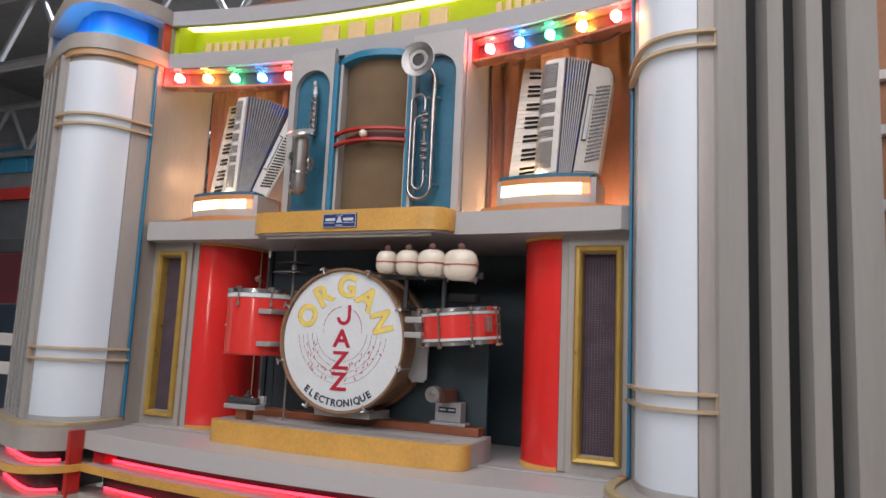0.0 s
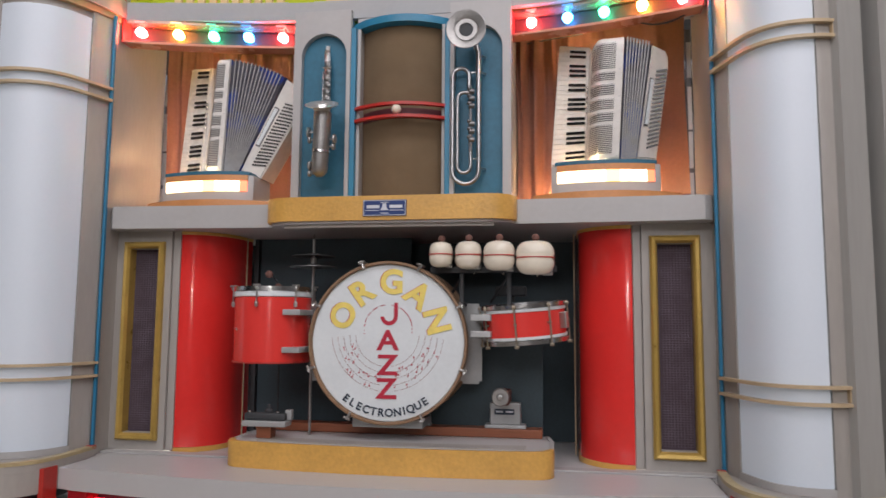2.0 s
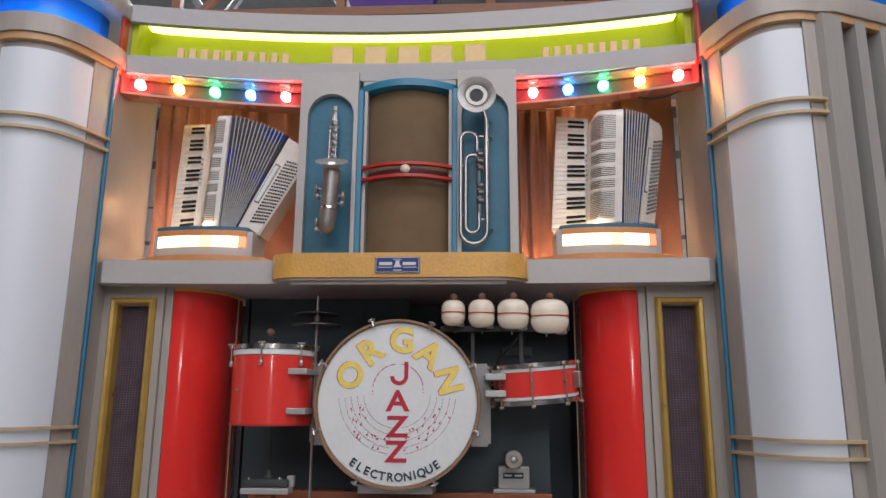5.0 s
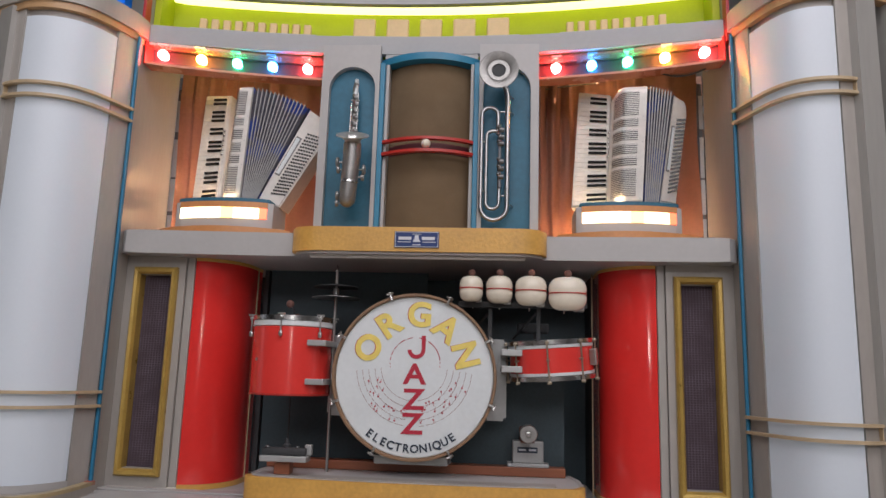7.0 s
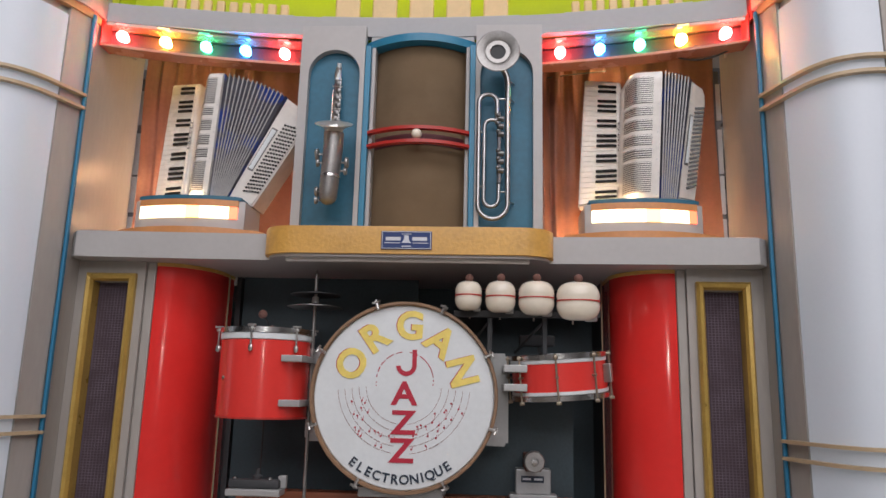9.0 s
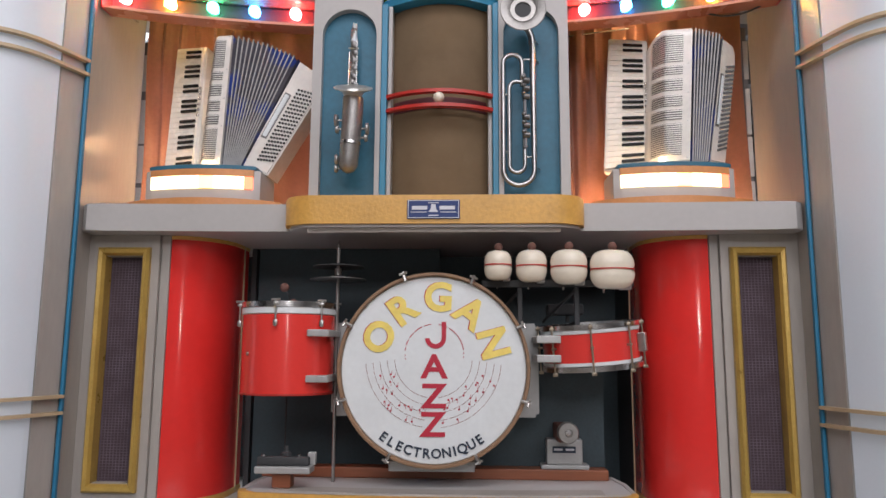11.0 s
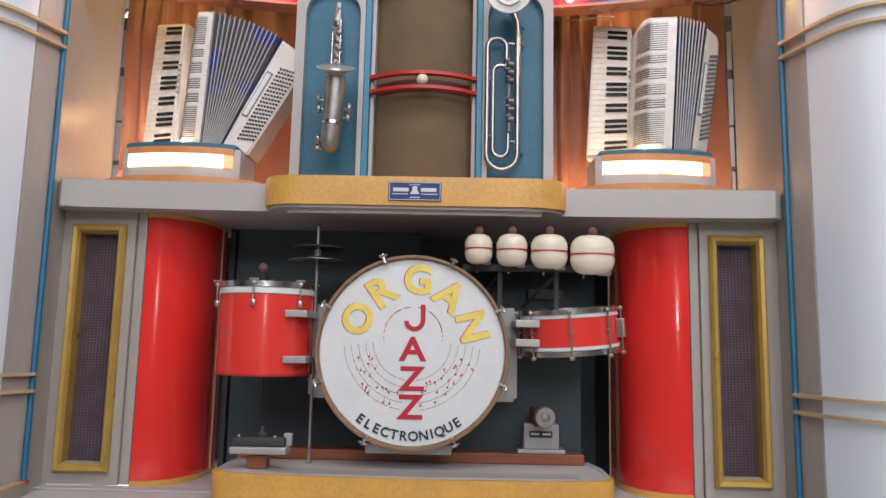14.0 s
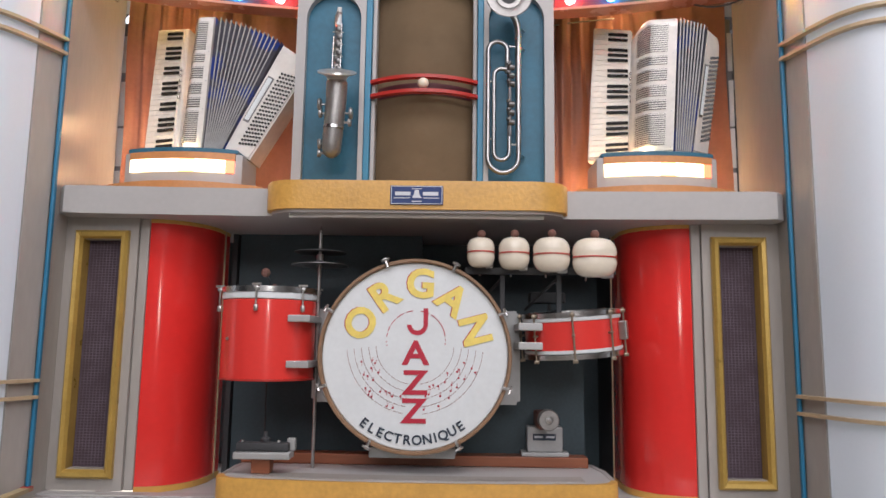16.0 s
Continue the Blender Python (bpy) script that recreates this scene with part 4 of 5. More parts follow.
for ch, z, x in (("J", 0.112, 0.008), ("A", 0.004, 0.003), ("Z", -0.091, 0.002), ("Z", -0.181, -0.001)):
    if ch == "J":
        b = box(0.0185, 0.0335, -0.012, 0.041, -0.0012, 0.0012)
        merge(b, ring_bar(0.0195, 0.0148, 0.0024, Matrix.Translation((-0.001, -0.012, -0.0012)), 182, 360, 72))
    else:
        b = letter(ch, 0.107, Matrix.Diagonal((1.14, 1.0, 1, 1)), fat=0.0026)
    part("crimson_letter", moved(b, face(x, z, YF)), CRIMSON_INK, head)
word = "ELECTRONIQUE"
widths = [0.62 if ch == "I" else 1.12 if ch in "OQN" else 1.0 for ch in word]
for k, ch in enumerate(word):
    run = (sum(widths[:k]) + widths[k] / 2 - widths[0] / 2) / (sum(widths) - (widths[0] + widths[-1]) / 2)
    a = radians(233.5 + (304.0 - 233.5) * run)
    part("dark_letter", letter(ch, 0.042, face(0.270 * math.cos(a), 0.270 * math.sin(a), YF, math.degrees(a) + 90), fat=0.0009), NAVY_INK, head)


def arc_mark(cx, cz, r, a0, a1, w):
    """A thin painted arc on the drum head."""
    return ring_bar(r - w / 2, w, 0.001, face(cx, cz, YF + 0.0008), a0, a1, 96)


for a0, a1 in ((8, 60), (64, 82), (97, 110), (115, 132), (136, 148), (152, 163), (167, 174), (0, 3), (-8, -5), (182, 185), (189, 191)):
    part("fine_arc", arc_mark(0.003, 0.049, 0.096, a0, a1, 0.0026), CRIMSON_INK, head)
rng = random.Random(4)
for s in (1, -1):
    for k, r in enumerate((0.127, 0.151, 0.175, 0.199, 0.222)):
        bm = bmesh.new()
        a = 183.0 + k * 0.5
        while a < 263:
            b = min(a + rng.uniform(3, 7), 263)
            merge(bm, ring_bar(r - 0.0008, 0.0013, 0.001, face(0, 0.034, YF + 0.0008), a if s < 0 else 540 - b, b if s < 0 else 540 - a, 140))
            a = b + rng.uniform(0.5, 1.8)
        part("stave_line", bm, FINE_INK, head)
    for k in range(21):
        a, r = radians(196 + 66 * (k + rng.random()) / 21), 0.135 + 0.086 * rng.random()
        x, z = r * math.cos(a) * (1 if s < 0 else -1), 0.034 + r * math.sin(a)
        bm = lathe([(0.0, 0), (0.0033, 0), (0.0033, 0.001), (0, 0.001)], 10, face(x, z, YF + 0.0006))
        h = 0.012 * rng.choice((1, 1, -1))
        merge(bm, box(-0.0006, 0.0006, 0, h, 0, 0.001) if h > 0 else box(-0.0006, 0.0006, h, 0, 0, 0.001), face(x + 0.0024, z, YF + 0.0006, rng.uniform(-12, 12)))
        part("note", bm, CRIMSON_INK, head)
for s in (1, -1):
    b = box(0.270, 0.357, 0.050, 0.060, 1.392, 1.710)
    bmesh.ops.bevel(b, geom=[e for e in b.edges if abs(e.verts[0].co.y - e.verts[1].co.y) > 0.005], offset=0.012, segments=3, affect="EDGES")
    part("side_plate", flip(b, s), SILVER_PAINT, drum, "grey metal mounting plate", smooth=True)
b = box(-0.145, 0.138, -0.040, 0.150, 1.224, 1.258, 0.004)
merge(b, box(-0.148, 0.141, 0.094, 0.148, 1.2165, 1.2245, 0.002))
part("cradle", b, SILVER_PAINT, drum, "grey foot block")


def drum_rod(x, y, z0, z1, r=0.0028):
    return tube([(x, y, z0), (x, y, z1)], r, 8, raw=True)


# ---------- tom ----------
tom = thing("tom_drum", (-0.495, -0.015, 1.468), "red tom drum with white rim and chrome lugs on a bracket", "drum")
TC = Matrix.Translation((-0.495, -0.015, 0))
part("shell", lathe([(0, 1.470), (0.150, 1.470), (0.1545, 1.474), (0.1545, 1.730), (0, 1.730)], 48, TC), RED_DRUM, tom, smooth=True)
part("lower_edge", ring_bar(0.1548, 0.002, 0.006, TC @ Matrix.Translation((0, 0, 1.4705))), RED_TRIM, tom, smooth=True)
part("head", lathe([(0, 1.7315), (0.155, 1.7315), (0.1575, 1.734), (0.1575, 1.750), (0.154, 1.753), (0, 1.752)], 48, TC), HEAD, tom, "white drum head", smooth=True)
part("hoop", ring_bar(0.1555, 0.004, 0.018, TC @ Matrix.Translation((0, 0, 1.754))), CHROME, tom, smooth=True)
for a in (-168, -91, -37, 25, 85, 145):
    x, y = -0.495 + 0.165 * math.cos(radians(a)), -0.015 + 0.165 * math.sin(radians(a))
    bm = drum_rod(x, y, 1.69, 1.775, 0.0032)
    merge(bm, tube([(x - 0.014, y, 1.776), (x + 0.014, y, 1.776)], 0.0042, 8, raw=True))
    merge(bm, box(x - 0.008, x + 0.008, y - 0.006, y + 0.006, 1.760, 1.769, 0.002))
    merge(bm, box(x - 0.007, x + 0.007, y - 0.005, y + 0.005, 1.692, 1.712, 0.003))
    part("lug", bm, STEEL, tom, smooth=True)
part("vent_eyelet", lathe([(0.002, 0), (0.006, 0), (0.006, 0.003), (0.002, 0.003)], 14, Matrix.Translation((-0.598, -0.131, 1.603)) @ Matrix.Rotation(radians(-41), 4, "Z") @ FRONT), STEEL, tom)
for z in (1.659, 1.513):
    part("bracket_bar", box(-0.402, -0.330, -0.152, 0.0495, z, z + 0.022, 0.003), SILVER_PAINT, tom, "grey bracket bar")

# ---------- snare ----------
SN = Matrix.Translation((0.527, -0.005, 1.636)) @ Matrix.Rotation(radians(-4.5), 4, "Y") @ Matrix.Rotation(radians(3), 4, "X") @ Matrix.Diagonal((1, 1, 0.87, 1))
snare = thing("snare_drum", (0.527, -0.005, 1.565), "tilted red snare drum with chrome hoops and rods", "drum")
part("shell", lathe([(0, -0.052), (0.160, -0.052), (0.160, 0.052), (0, 0.052)], 48, SN), RED_DRUM, snare, smooth=True)
part("head", lathe([(0, 0.0525), (0.1615, 0.0525), (0.163, 0.055), (0.163, 0.066), (0.158, 0.068), (0, 0.068)], 48, SN), HEAD, snare, "white drum head", smooth=True)
part("lower_head", lathe([(0, -0.066), (0.160, -0.066), (0.163, -0.063), (0.163, -0.0525), (0, -0.0525)], 48, SN), HEAD, snare, smooth=True)
for z in (0.068, -0.086):
    part("hoop", ring_bar(0.1605, 0.005, 0.018, SN @ Matrix.Translation((0, 0, z))), CHROME, snare, smooth=True)
for k in range(8):
    a = radians(-98 + 45 * k)
    x, y = 0.1715 * math.cos(a), 0.1715 * math.sin(a)
    bm = drum_rod(x, y, -0.092, 0.088, 0.0033)
    merge(bm, ball(0.0065, (x, y, 0.002), seg=10))
    merge(bm, tube([(x * 0.93, y * 0.93, 0.002), (x, y, 0.002)], 0.0045, 8, raw=True))
    merge(bm, box(x - 0.007, x + 0.007, y - 0.005, y + 0.005, 0.070, 0.082, 0.002))
    merge(bm, box(x - 0.008, x + 0.008, y - 0.005, y + 0.005, -0.098, -0.086, 0.002))
    part("tension_rod", moved(bm, SN), BRONZE, snare, smooth=True)
bm = box(-0.011, 0.011, -0.188, -0.160, -0.03, 0.04, 0.004)
part("strainer", moved(bm, SN @ Matrix.Rotation(radians(62), 4, "Z")), STEEL, snare, "chrome snare strainer")
for z in (1.641, 1.580):
    part("bracket_bar", box(0.335, 0.412, -0.142, 0.0495, z, z + 0.024, 0.003), SILVER_PAINT, snare, "grey bracket bar")

# ---------- temple blocks ----------
def temple_block(x, y, z, w, h):
    t = thing("temple_block", (x, y, z - h / 2), "cream lacquered temple block with red slit and brown beater", "percussion block", "temple blocks")
    bm = bmesh.new()
    bmesh.ops.create_uvsphere(bm, u_segments=28, v_segments=18, radius=1)
    for v in bm.verts:
        c = v.co
        r = math.hypot(c.x, c.y)
        e = 0.52
        rr = r ** e
        zz = math.copysign(abs(c.z) ** 0.8, c.z)
        k = rr / r if r > 1e-5 else 0
        gap = 0.94 if abs(c.z) < 0.06 else 1.0
        beak = max(0.0, math.cos(math.atan2(c.y, c.x) - 1.0)) ** 10 * r ** 2
        v.co = (c.x * k * w / 2 * gap + 0.012 * beak, c.y * k * 0.05 * gap + 0.024 * beak, zz * h / 2 * (1 - 0.45 * beak))
    part("body", moved(bm, Matrix.Translation((x, y, z))), CREAM, t, smooth=True)
    slit = [(w / 2 * 0.985 * math.copysign(abs(math.cos(a)) ** 0.9, math.cos(a)), 0.0495 * math.copysign(abs(math.sin(a)) ** 0.9, math.sin(a))) for a in (2 * math.pi * k / 36 for k in range(36))]
    part("slit", moved(slab(slit, -0.002, 0.002), Matrix.Translation((x, y, z))), RED_TRIM, t, "red brown slit")
    part("beater_ball", ball(0.0145, (x + 0.002, y, z + h / 2 + 0.0125)), BROWN_BALL, t, smooth=True)
    part("beater_rod", tube([(x + 0.002, y + 0.01, z + h / 2 + 0.010), (x + 0.002, y + 0.13, z + h / 2 - 0.01), (x + 0.002, y + 0.17, z - 0.06)], 0.003, 8), STEEL, t, smooth=True)
    part("foot_block", box(x + w * 0.18, x + w * 0.44, y + 0.012, y + 0.040, z - h * 0.50, z - h * 0.33, 0.003), OLD_SILVER, t, "grey metal foot")


for x, y, z, w, h in ((0.215, -0.100, 1.894, 0.093, 0.098), (0.323, -0.115, 1.890, 0.103, 0.106), (0.442, -0.135, 1.885, 0.121, 0.113), (0.577, -0.153, 1.875, 0.144, 0.126)):
    temple_block(x, y, z, w, h)
stand = thing("block_stand", (0.4, 0.165, 1.70), "dark metal stand carrying the temple blocks", "stand")
part("bar", slab([(0.165, -0.053), (0.655, -0.106), (0.655, -0.094), (0.165, -0.041)], 1.826, 1.850, 0.003), DARK, stand)
for x, y in ((0.289, -0.054), (0.474, -0.074)):
    part("upright", box(x - 0.008, x + 0.008, y + 0.0005, y + 0.013, 1.699, 1.826, 0.002), DARK, stand)
    part("brace", box(x - 0.008, x + 0.008, y + 0.0135, 0.1655, 1.699, 1.713, 0.002), DARK, stand)
    part("strut", tube([(x + 0.004, y + 0.008, 1.822), (x - 0.09, 0.155, 1.72)], 0.005, 8, raw=True), DARK, stand, smooth=True)
motor = part("beater_motor", box(0.40, 0.53, 0.150, 0.21, 1.745, 1.785, 0.006), DARK, stand, "dark motor box")
part("motor_leg", box(0.468, 0.480, 0.168, 0.179, 1.7205, 1.745), DARK, motor)

# ---------- hi-hat ----------
hat = thing("hi_hat", (-0.335, 0.003, 1.180), "dark steel hi-hat cymbals on a thin rod", "cymbal")
part("rod", drum_rod(-0.335, 0.003, 1.1805, 1.975, 0.0058), OLD_SILVER, hat, smooth=True)
part("cymbal", lathe([(0.0, 1.872), (0.022, 1.870), (0.03, 1.862), (0.096, 1.858), (0.097, 1.856), (0.03, 1.859), (0.0, 1.866)], 40, Matrix.Translation((-0.335, 0.003, 0))), DARK_METAL, hat, smooth=True)
part("cymbal", lathe([(0.0, 1.915), (0.022, 1.913), (0.03, 1.905), (0.088, 1.902), (0.089, 1.900), (0.03, 1.902), (0.0, 1.910)], 40, Matrix.Translation((-0.335, 0.003, 0))), DARK, hat, smooth=True)
part("clutch", lathe([(0, 1.872), (0.012, 1.873), (0.012, 1.895), (0, 1.896)], 16, Matrix.Translation((-0.335, 0.003, 0))), STEEL, hat, smooth=True)
part("top_nut", lathe([(0, 1.965), (0.006, 1.968), (0.004, 1.985), (0, 1.995)], 12, Matrix.Translation((-0.335, 0.003, 0))), CHROME, hat, smooth=True)
mal = thing("tom_beater", (-0.55, 0.19, STAGE_Z), "brown felt tom beater on a bent metal rod", "beater")
part("felt_ball", ball(0.0155, (-0.511, -0.033, 1.826)), BROWN_BALL, mal, smooth=True)
part("felt_ball", ball(0.0135, (-0.492, 0.02, 1.778)), BROWN_BALL, mal, smooth=True)
part("rod", tube([(-0.511, -0.028, 1.822), (-0.53, 0.10, 1.80), (-0.55, 0.18, 1.72), (-0.55, 0.19, 1.40), (-0.55, 0.19, STAGE_Z)], 0.003, 8), DARK, mal, smooth=True)
part("rod", tube([(-0.492, 0.022, 1.775), (-0.50, 0.12, 1.765), (-0.545, 0.188, 1.70)], 0.003, 8), HALL_STEEL, mal, smooth=True)
for x in (-0.764, 0.726):
    solo("thin_rod", drum_rod(x, 0.30, STAGE_Z, 2.016, 0.003), TAN, "thin upright brass rod beside the red column", "rod", "thin rods", smooth=True)

# ---------- small mechanisms ----------
cl = thing("castanet_device", (-0.47, -0.09, 1.182), "small silver clapper mechanism with dark roller", "mechanism")
part("bracket", box(-0.505, -0.445, -0.125, -0.075, 1.1825, 1.229, 0.003), WOOD, cl, "red-brown wooden foot")
part("plate", box(-0.557, -0.379, -0.150, -0.078, 1.2292, 1.251, 0.004), SILVER_PAINT, cl, "silver painted plate")
bar = part("roller", box(-0.553, -0.386, -0.136, -0.108, 1.2515, 1.280, 0.006), DARK, cl, "dark brown bar", smooth=True)
for x in (-0.535, -0.420):
    part("screw", lathe([(0, 0), (0.007, 0), (0.006, 0.007), (0, 0.008)], 12, Matrix.Translation((x, -0.122, 1.2795))), CHROME, bar, smooth=True)
part("knob", lathe([(0, 0), (0.016, 0), (0.016, 0.036), (0.008, 0.042), (0.006, 0.058), (0, 0.060)], 16, Matrix.Translation((-0.470, -0.092, 1.2505))), DARK, cl, "dark brown knob", smooth=True)
part("side_block", box(-0.398, -0.372, -0.104, -0.080, 1.2512, 1.290, 0.003), SILVER_PAINT, cl)

wb = thing("striker_device", (0.446, 0.12, 1.216), "grey cast striker device with round coil and small label", "mechanism")
part("foot", box(0.365, 0.528, 0.086, 0.152, 1.2165, 1.231, 0.003), SILVER_PAINT, wb)
part("body", box(0.385, 0.507, 0.090, 0.150, 1.2312, 1.316, 0.005), SILVER_PAINT, wb)
coil = part("coil", lathe([(0, 0.0), (0.028, 0.0), (0.029, 0.022), (0.034, 0.026), (0.034, 0.056), (0.031, 0.061), (0.014, 0.061), (0.012, 0.057), (0, 0.057)], 28, Matrix.Translation((0.440, -0.005, 1.354)) @ FRONT), OLD_SILVER, wb, "round metal coil", smooth=True)
part("coil_screw", lathe([(0, 0), (0.010, 0), (0.009, 0.006), (0, 0.007)], 12, Matrix.Translation((0.440, -0.0622, 1.354)) @ FRONT), CHROME, coil, smooth=True)
part("brown_block", box(0.412, 0.468, -0.006, 0.145, 1.3165, 1.370, 0.006), BROWN_BALL, wb, "dark brown wooden block")
label = part("label_plate", box(0.404, 0.483, 0.0875, 0.0895, 1.271, 1.293), NAVY_INK, wb, "dark label plate")
for x0, x1 in ((0.409, 0.438), (0.449, 0.478)):
    part("text_bar", box(x0, x1, 0.0866, 0.0874, 1.279, 1.286), PLAQUE_INK, label)

# ---------- accordion stands ----------
def bowed(cx, half, y_mid, y_end, back, n=24):
    xs = [cx - half + 2 * half * k / n for k in range(n + 1)]
    return [(x, y_mid + (y_end - y_mid) * ((x - cx) / half) ** 2) for x in xs] + [(cx + half, back), (cx - half, back)]


for cx in (0.850, -0.862):
    t = thing("accordion_stand", (cx, 0.2, SHELF_TOP), "rounded stand with orange foot, lit white band and blue top", "stand", "accordion stands")
    part("foot", slab(bowed(cx, 0.290, -0.005, 0.09, 0.30), 2.1125, 2.150, 0.005), ORANGE, t, "orange lacquered bowed foot", smooth=True)
    part("body", slab(bowed(cx, 0.214, 0.045, 0.085, 0.262), 2.1505, 2.266, 0.004), GREY_COOL, t, smooth=True)
    front = lambda x: 0.045 + 0.040 * ((x - cx) / 0.214) ** 2
    a = cx - 0.190
    for w, m_, nm in ((0.19, LIT_STRIP, "lit_band"), (0.055, LIT_YELLOW, "lit_amber_band"), (0.105, LIT_STRIP, "lit_band"), (0.030, LIT_RED, "lit_red_end")):
        part(nm, slab(arc_plan(a, a + w - 0.0005, lambda x: front(x) - 0.006, lambda x: front(x) - 0.0005, 10), 2.194, 2.240), m_, t, "glowing warm white glass band" if m_ is LIT_STRIP else "glowing coloured glass", smooth=True)
        a += w
    part("gold_edge", slab(arc_plan(cx - 0.192, cx + 0.192, lambda x: front(x) - 0.008, lambda x: front(x) - 0.0005, 14), 2.2405, 2.2655), ORANGE, t, smooth=True)
    part("blue_top", slab(bowed(cx, 0.200, 0.038, 0.075, 0.255), 2.2665, 2.281, 0.003), BLUE, t, "blue top plate", smooth=True)


# ---------- accordions ----------
def spot(q, u, v, d=0.0):
    """A point on a four-cornered face (foot left, foot right, top right, top left), d in front of it."""
    a, b, c, e = [Vector(p) for p in q]
    n = (b - a).cross(e - a).normalized()
    return a.lerp(b, u).lerp(e.lerp(c, u), v) + n * d


def plate(q, u0, u1, v0, v1, d0, d1, bev=0.0):
    bm = bmesh.new()
    hexa(bm, [spot(q, u0, v0, d1), spot(q, u1, v0, d1), spot(q, u1, v0, d0), spot(q, u0, v0, d0), spot(q, u0, v1, d1), spot(q, u1, v1, d1), spot(q, u1, v1, d0), spot(q, u0, v1, d0)])
    if bev:
        bmesh.ops.bevel(bm, geom=bm.edges[:], offset=bev, segments=2, affect="EDGES")
    return bm


def accordion(keys, body, fold_a, fold_b, pleats, bass, depth, label):
    t = thing("accordion", (sum(p[0] for p in body) / 4, 0.2, 2.281), label, "accordion", "accordions")
    part("keyboard_bed", plate(keys, -0.05, 1.04, -0.015, 1.02, -0.05, -0.007, 0.004), PEARL, t, "pearl white keyboard bed")
    n = 24
    for k in range(n):
        part("white_key", plate(keys, 0.0, 0.93, k / n + 0.0012, (k + 1) / n - 0.0012, -0.007, 0.003, 0.0), IVORY, t)
    for k in range(n - 1):
        if k % 7 in (0, 1, 3, 4, 5):
            c = (k + 1) / n
            part("black_key", plate(keys, 0.39, 0.93, c - 0.0108, c + 0.0108, 0.0031, 0.010, 0.0015), EBONY, t)
    # treble casing, rounded back towards the keys, with louvres
    low_l, low_r, top_r, top_l = [Vector(p) for p in body]

    def casing(u, v, d=0.0):
        back = max(0.0, 1 - u / 0.38)
        p = low_l.lerp(low_r, u).lerp(top_l.lerp(top_r, u), v)
        return p + Vector((0, 0.060 * back * back - d, -0.040 * v ** 6 * max(0.0, 1 - u / 0.3) ** 2))

    bm = bmesh.new()
    cols = [0.0, 0.03, 0.07, 0.12, 0.18, 0.25, 0.32, 0.40, 0.7, 0.93, 0.98, 1.0]
    rise = [0.0, 0.015, 0.5, 0.8, 0.92, 0.97, 0.99, 1.0]
    soft = lambda q: 0.010 * max(0.0, 1 - min(q, 1 - q) / 0.02)
    front = [[bm.verts.new(casing(u, v, -soft(v) - (soft(u) if u > 0.5 else 0))) for u in cols] for v in rise]
    rear = [[bm.verts.new((p.co.x, low_l.y + depth, p.co.z)) for p in row] for row in front]
    for a, b in list(zip(front, front[1:])) + list(zip(rear, rear[1:])):
        for k in range(len(cols) - 1):
            bm.faces.new((a[k], a[k + 1], b[k + 1], b[k]))
    ring_f = front[0] + [r[-1] for r in front[1:]] + front[-1][-2::-1] + [r[0] for r in front[-2:0:-1]]
    ring_r = rear[0] + [r[-1] for r in rear[1:]] + rear[-1][-2::-1] + [r[0] for r in rear[-2:0:-1]]
    for k in range(len(ring_f)):
        m_ = (k + 1) % len(ring_f)
        bm.faces.new((ring_f[k], ring_f[m_], ring_r[m_], ring_r[k]))
    part("treble_box", bm, PEARL, t, "pearl white treble casing", smooth=True)

    def strip(us, v0, v1, d0, d1):
        b = bmesh.new()
        rows = [[b.verts.new(casing(u, v, d)) for v, d in ((v0, d0), (v0, d1), (v1, d1), (v1, d0))] for u in us]
        for p, q in zip(rows, rows[1:]):
            for k in range(4):
                b.faces.new((p[k], p[(k + 1) % 4], q[(k + 1) % 4], q[k]))
        b.faces.new(rows[0])
        b.faces.new(rows[-1][::-1])
        return b

    for v0, v1 in ((0.055, 0.285), (0.315, 0.385), (0.415, 0.495), (0.53, 0.615), (0.65, 0.715), (0.745, 0.955)):
        part("louvre_ground", strip((0.07, 0.12, 0.18, 0.25, 0.32, 0.40, 0.76), v0, v1, -0.003, 0.0008), SLOT, t, "dark louvred grille")
        count = max(3, int((v1 - v0) * 66))
        for k in range(count):
            c = v0 + (v1 - v0) * (k + 0.5) / count
            part("louvre", strip((0.05, 0.12, 0.18, 0.25, 0.32, 0.40, 0.77), c - 0.0044, c + 0.0044, 0.0009, 0.0035), LOUVRE, t)
    for v in (0.985, 0.73, 0.51, 0.30, 0.03):
        part("screw", lathe([(0, 0), (0.003, 0), (0.002, 0.002), (0, 0.002)], 8, Matrix.Translation(casing(0.9, v, 0.0)) @ FRONT), STEEL, t)
    for k in range(6):
        part("register_button", ball(0.0065, spot(keys, 1.0, 0.42 + 0.045 * k, 0.006), seg=10), CHROME, t, smooth=True)
    # bellows
    bm, rim = bmesh.new(), bmesh.new()
    (ab, at_), (bb, bt) = [[Vector(p) for p in f_] for f_ in (fold_a, fold_b)]
    rows = []
    va, vb = at_ - ab, bt - bb
    aa, ba = math.atan2(va.x, va.z), math.atan2(vb.x, vb.z)
    for k in range(2 * pleats + 1):
        s = k / (2 * pleats)
        ang, ln = aa + (ba - aa) * s, va.length + (vb.length - va.length) * s
        foot = ab.lerp(bb, s)
        tip = foot + Vector((math.sin(ang) * ln, 0, math.cos(ang) * ln))
        out = 0.0 if k % 2 else 1.0
        dy = -0.018 * out
        lift = 0.013 * out
        f_ = [foot + Vector((0, dy, -lift * 0.4)), tip + Vector((0, dy, lift)), tip + Vector((0, depth * 0.8, lift)), foot + Vector((0, depth * 0.8, 0))]
        rows.append([bm.verts.new(p) for p in f_])
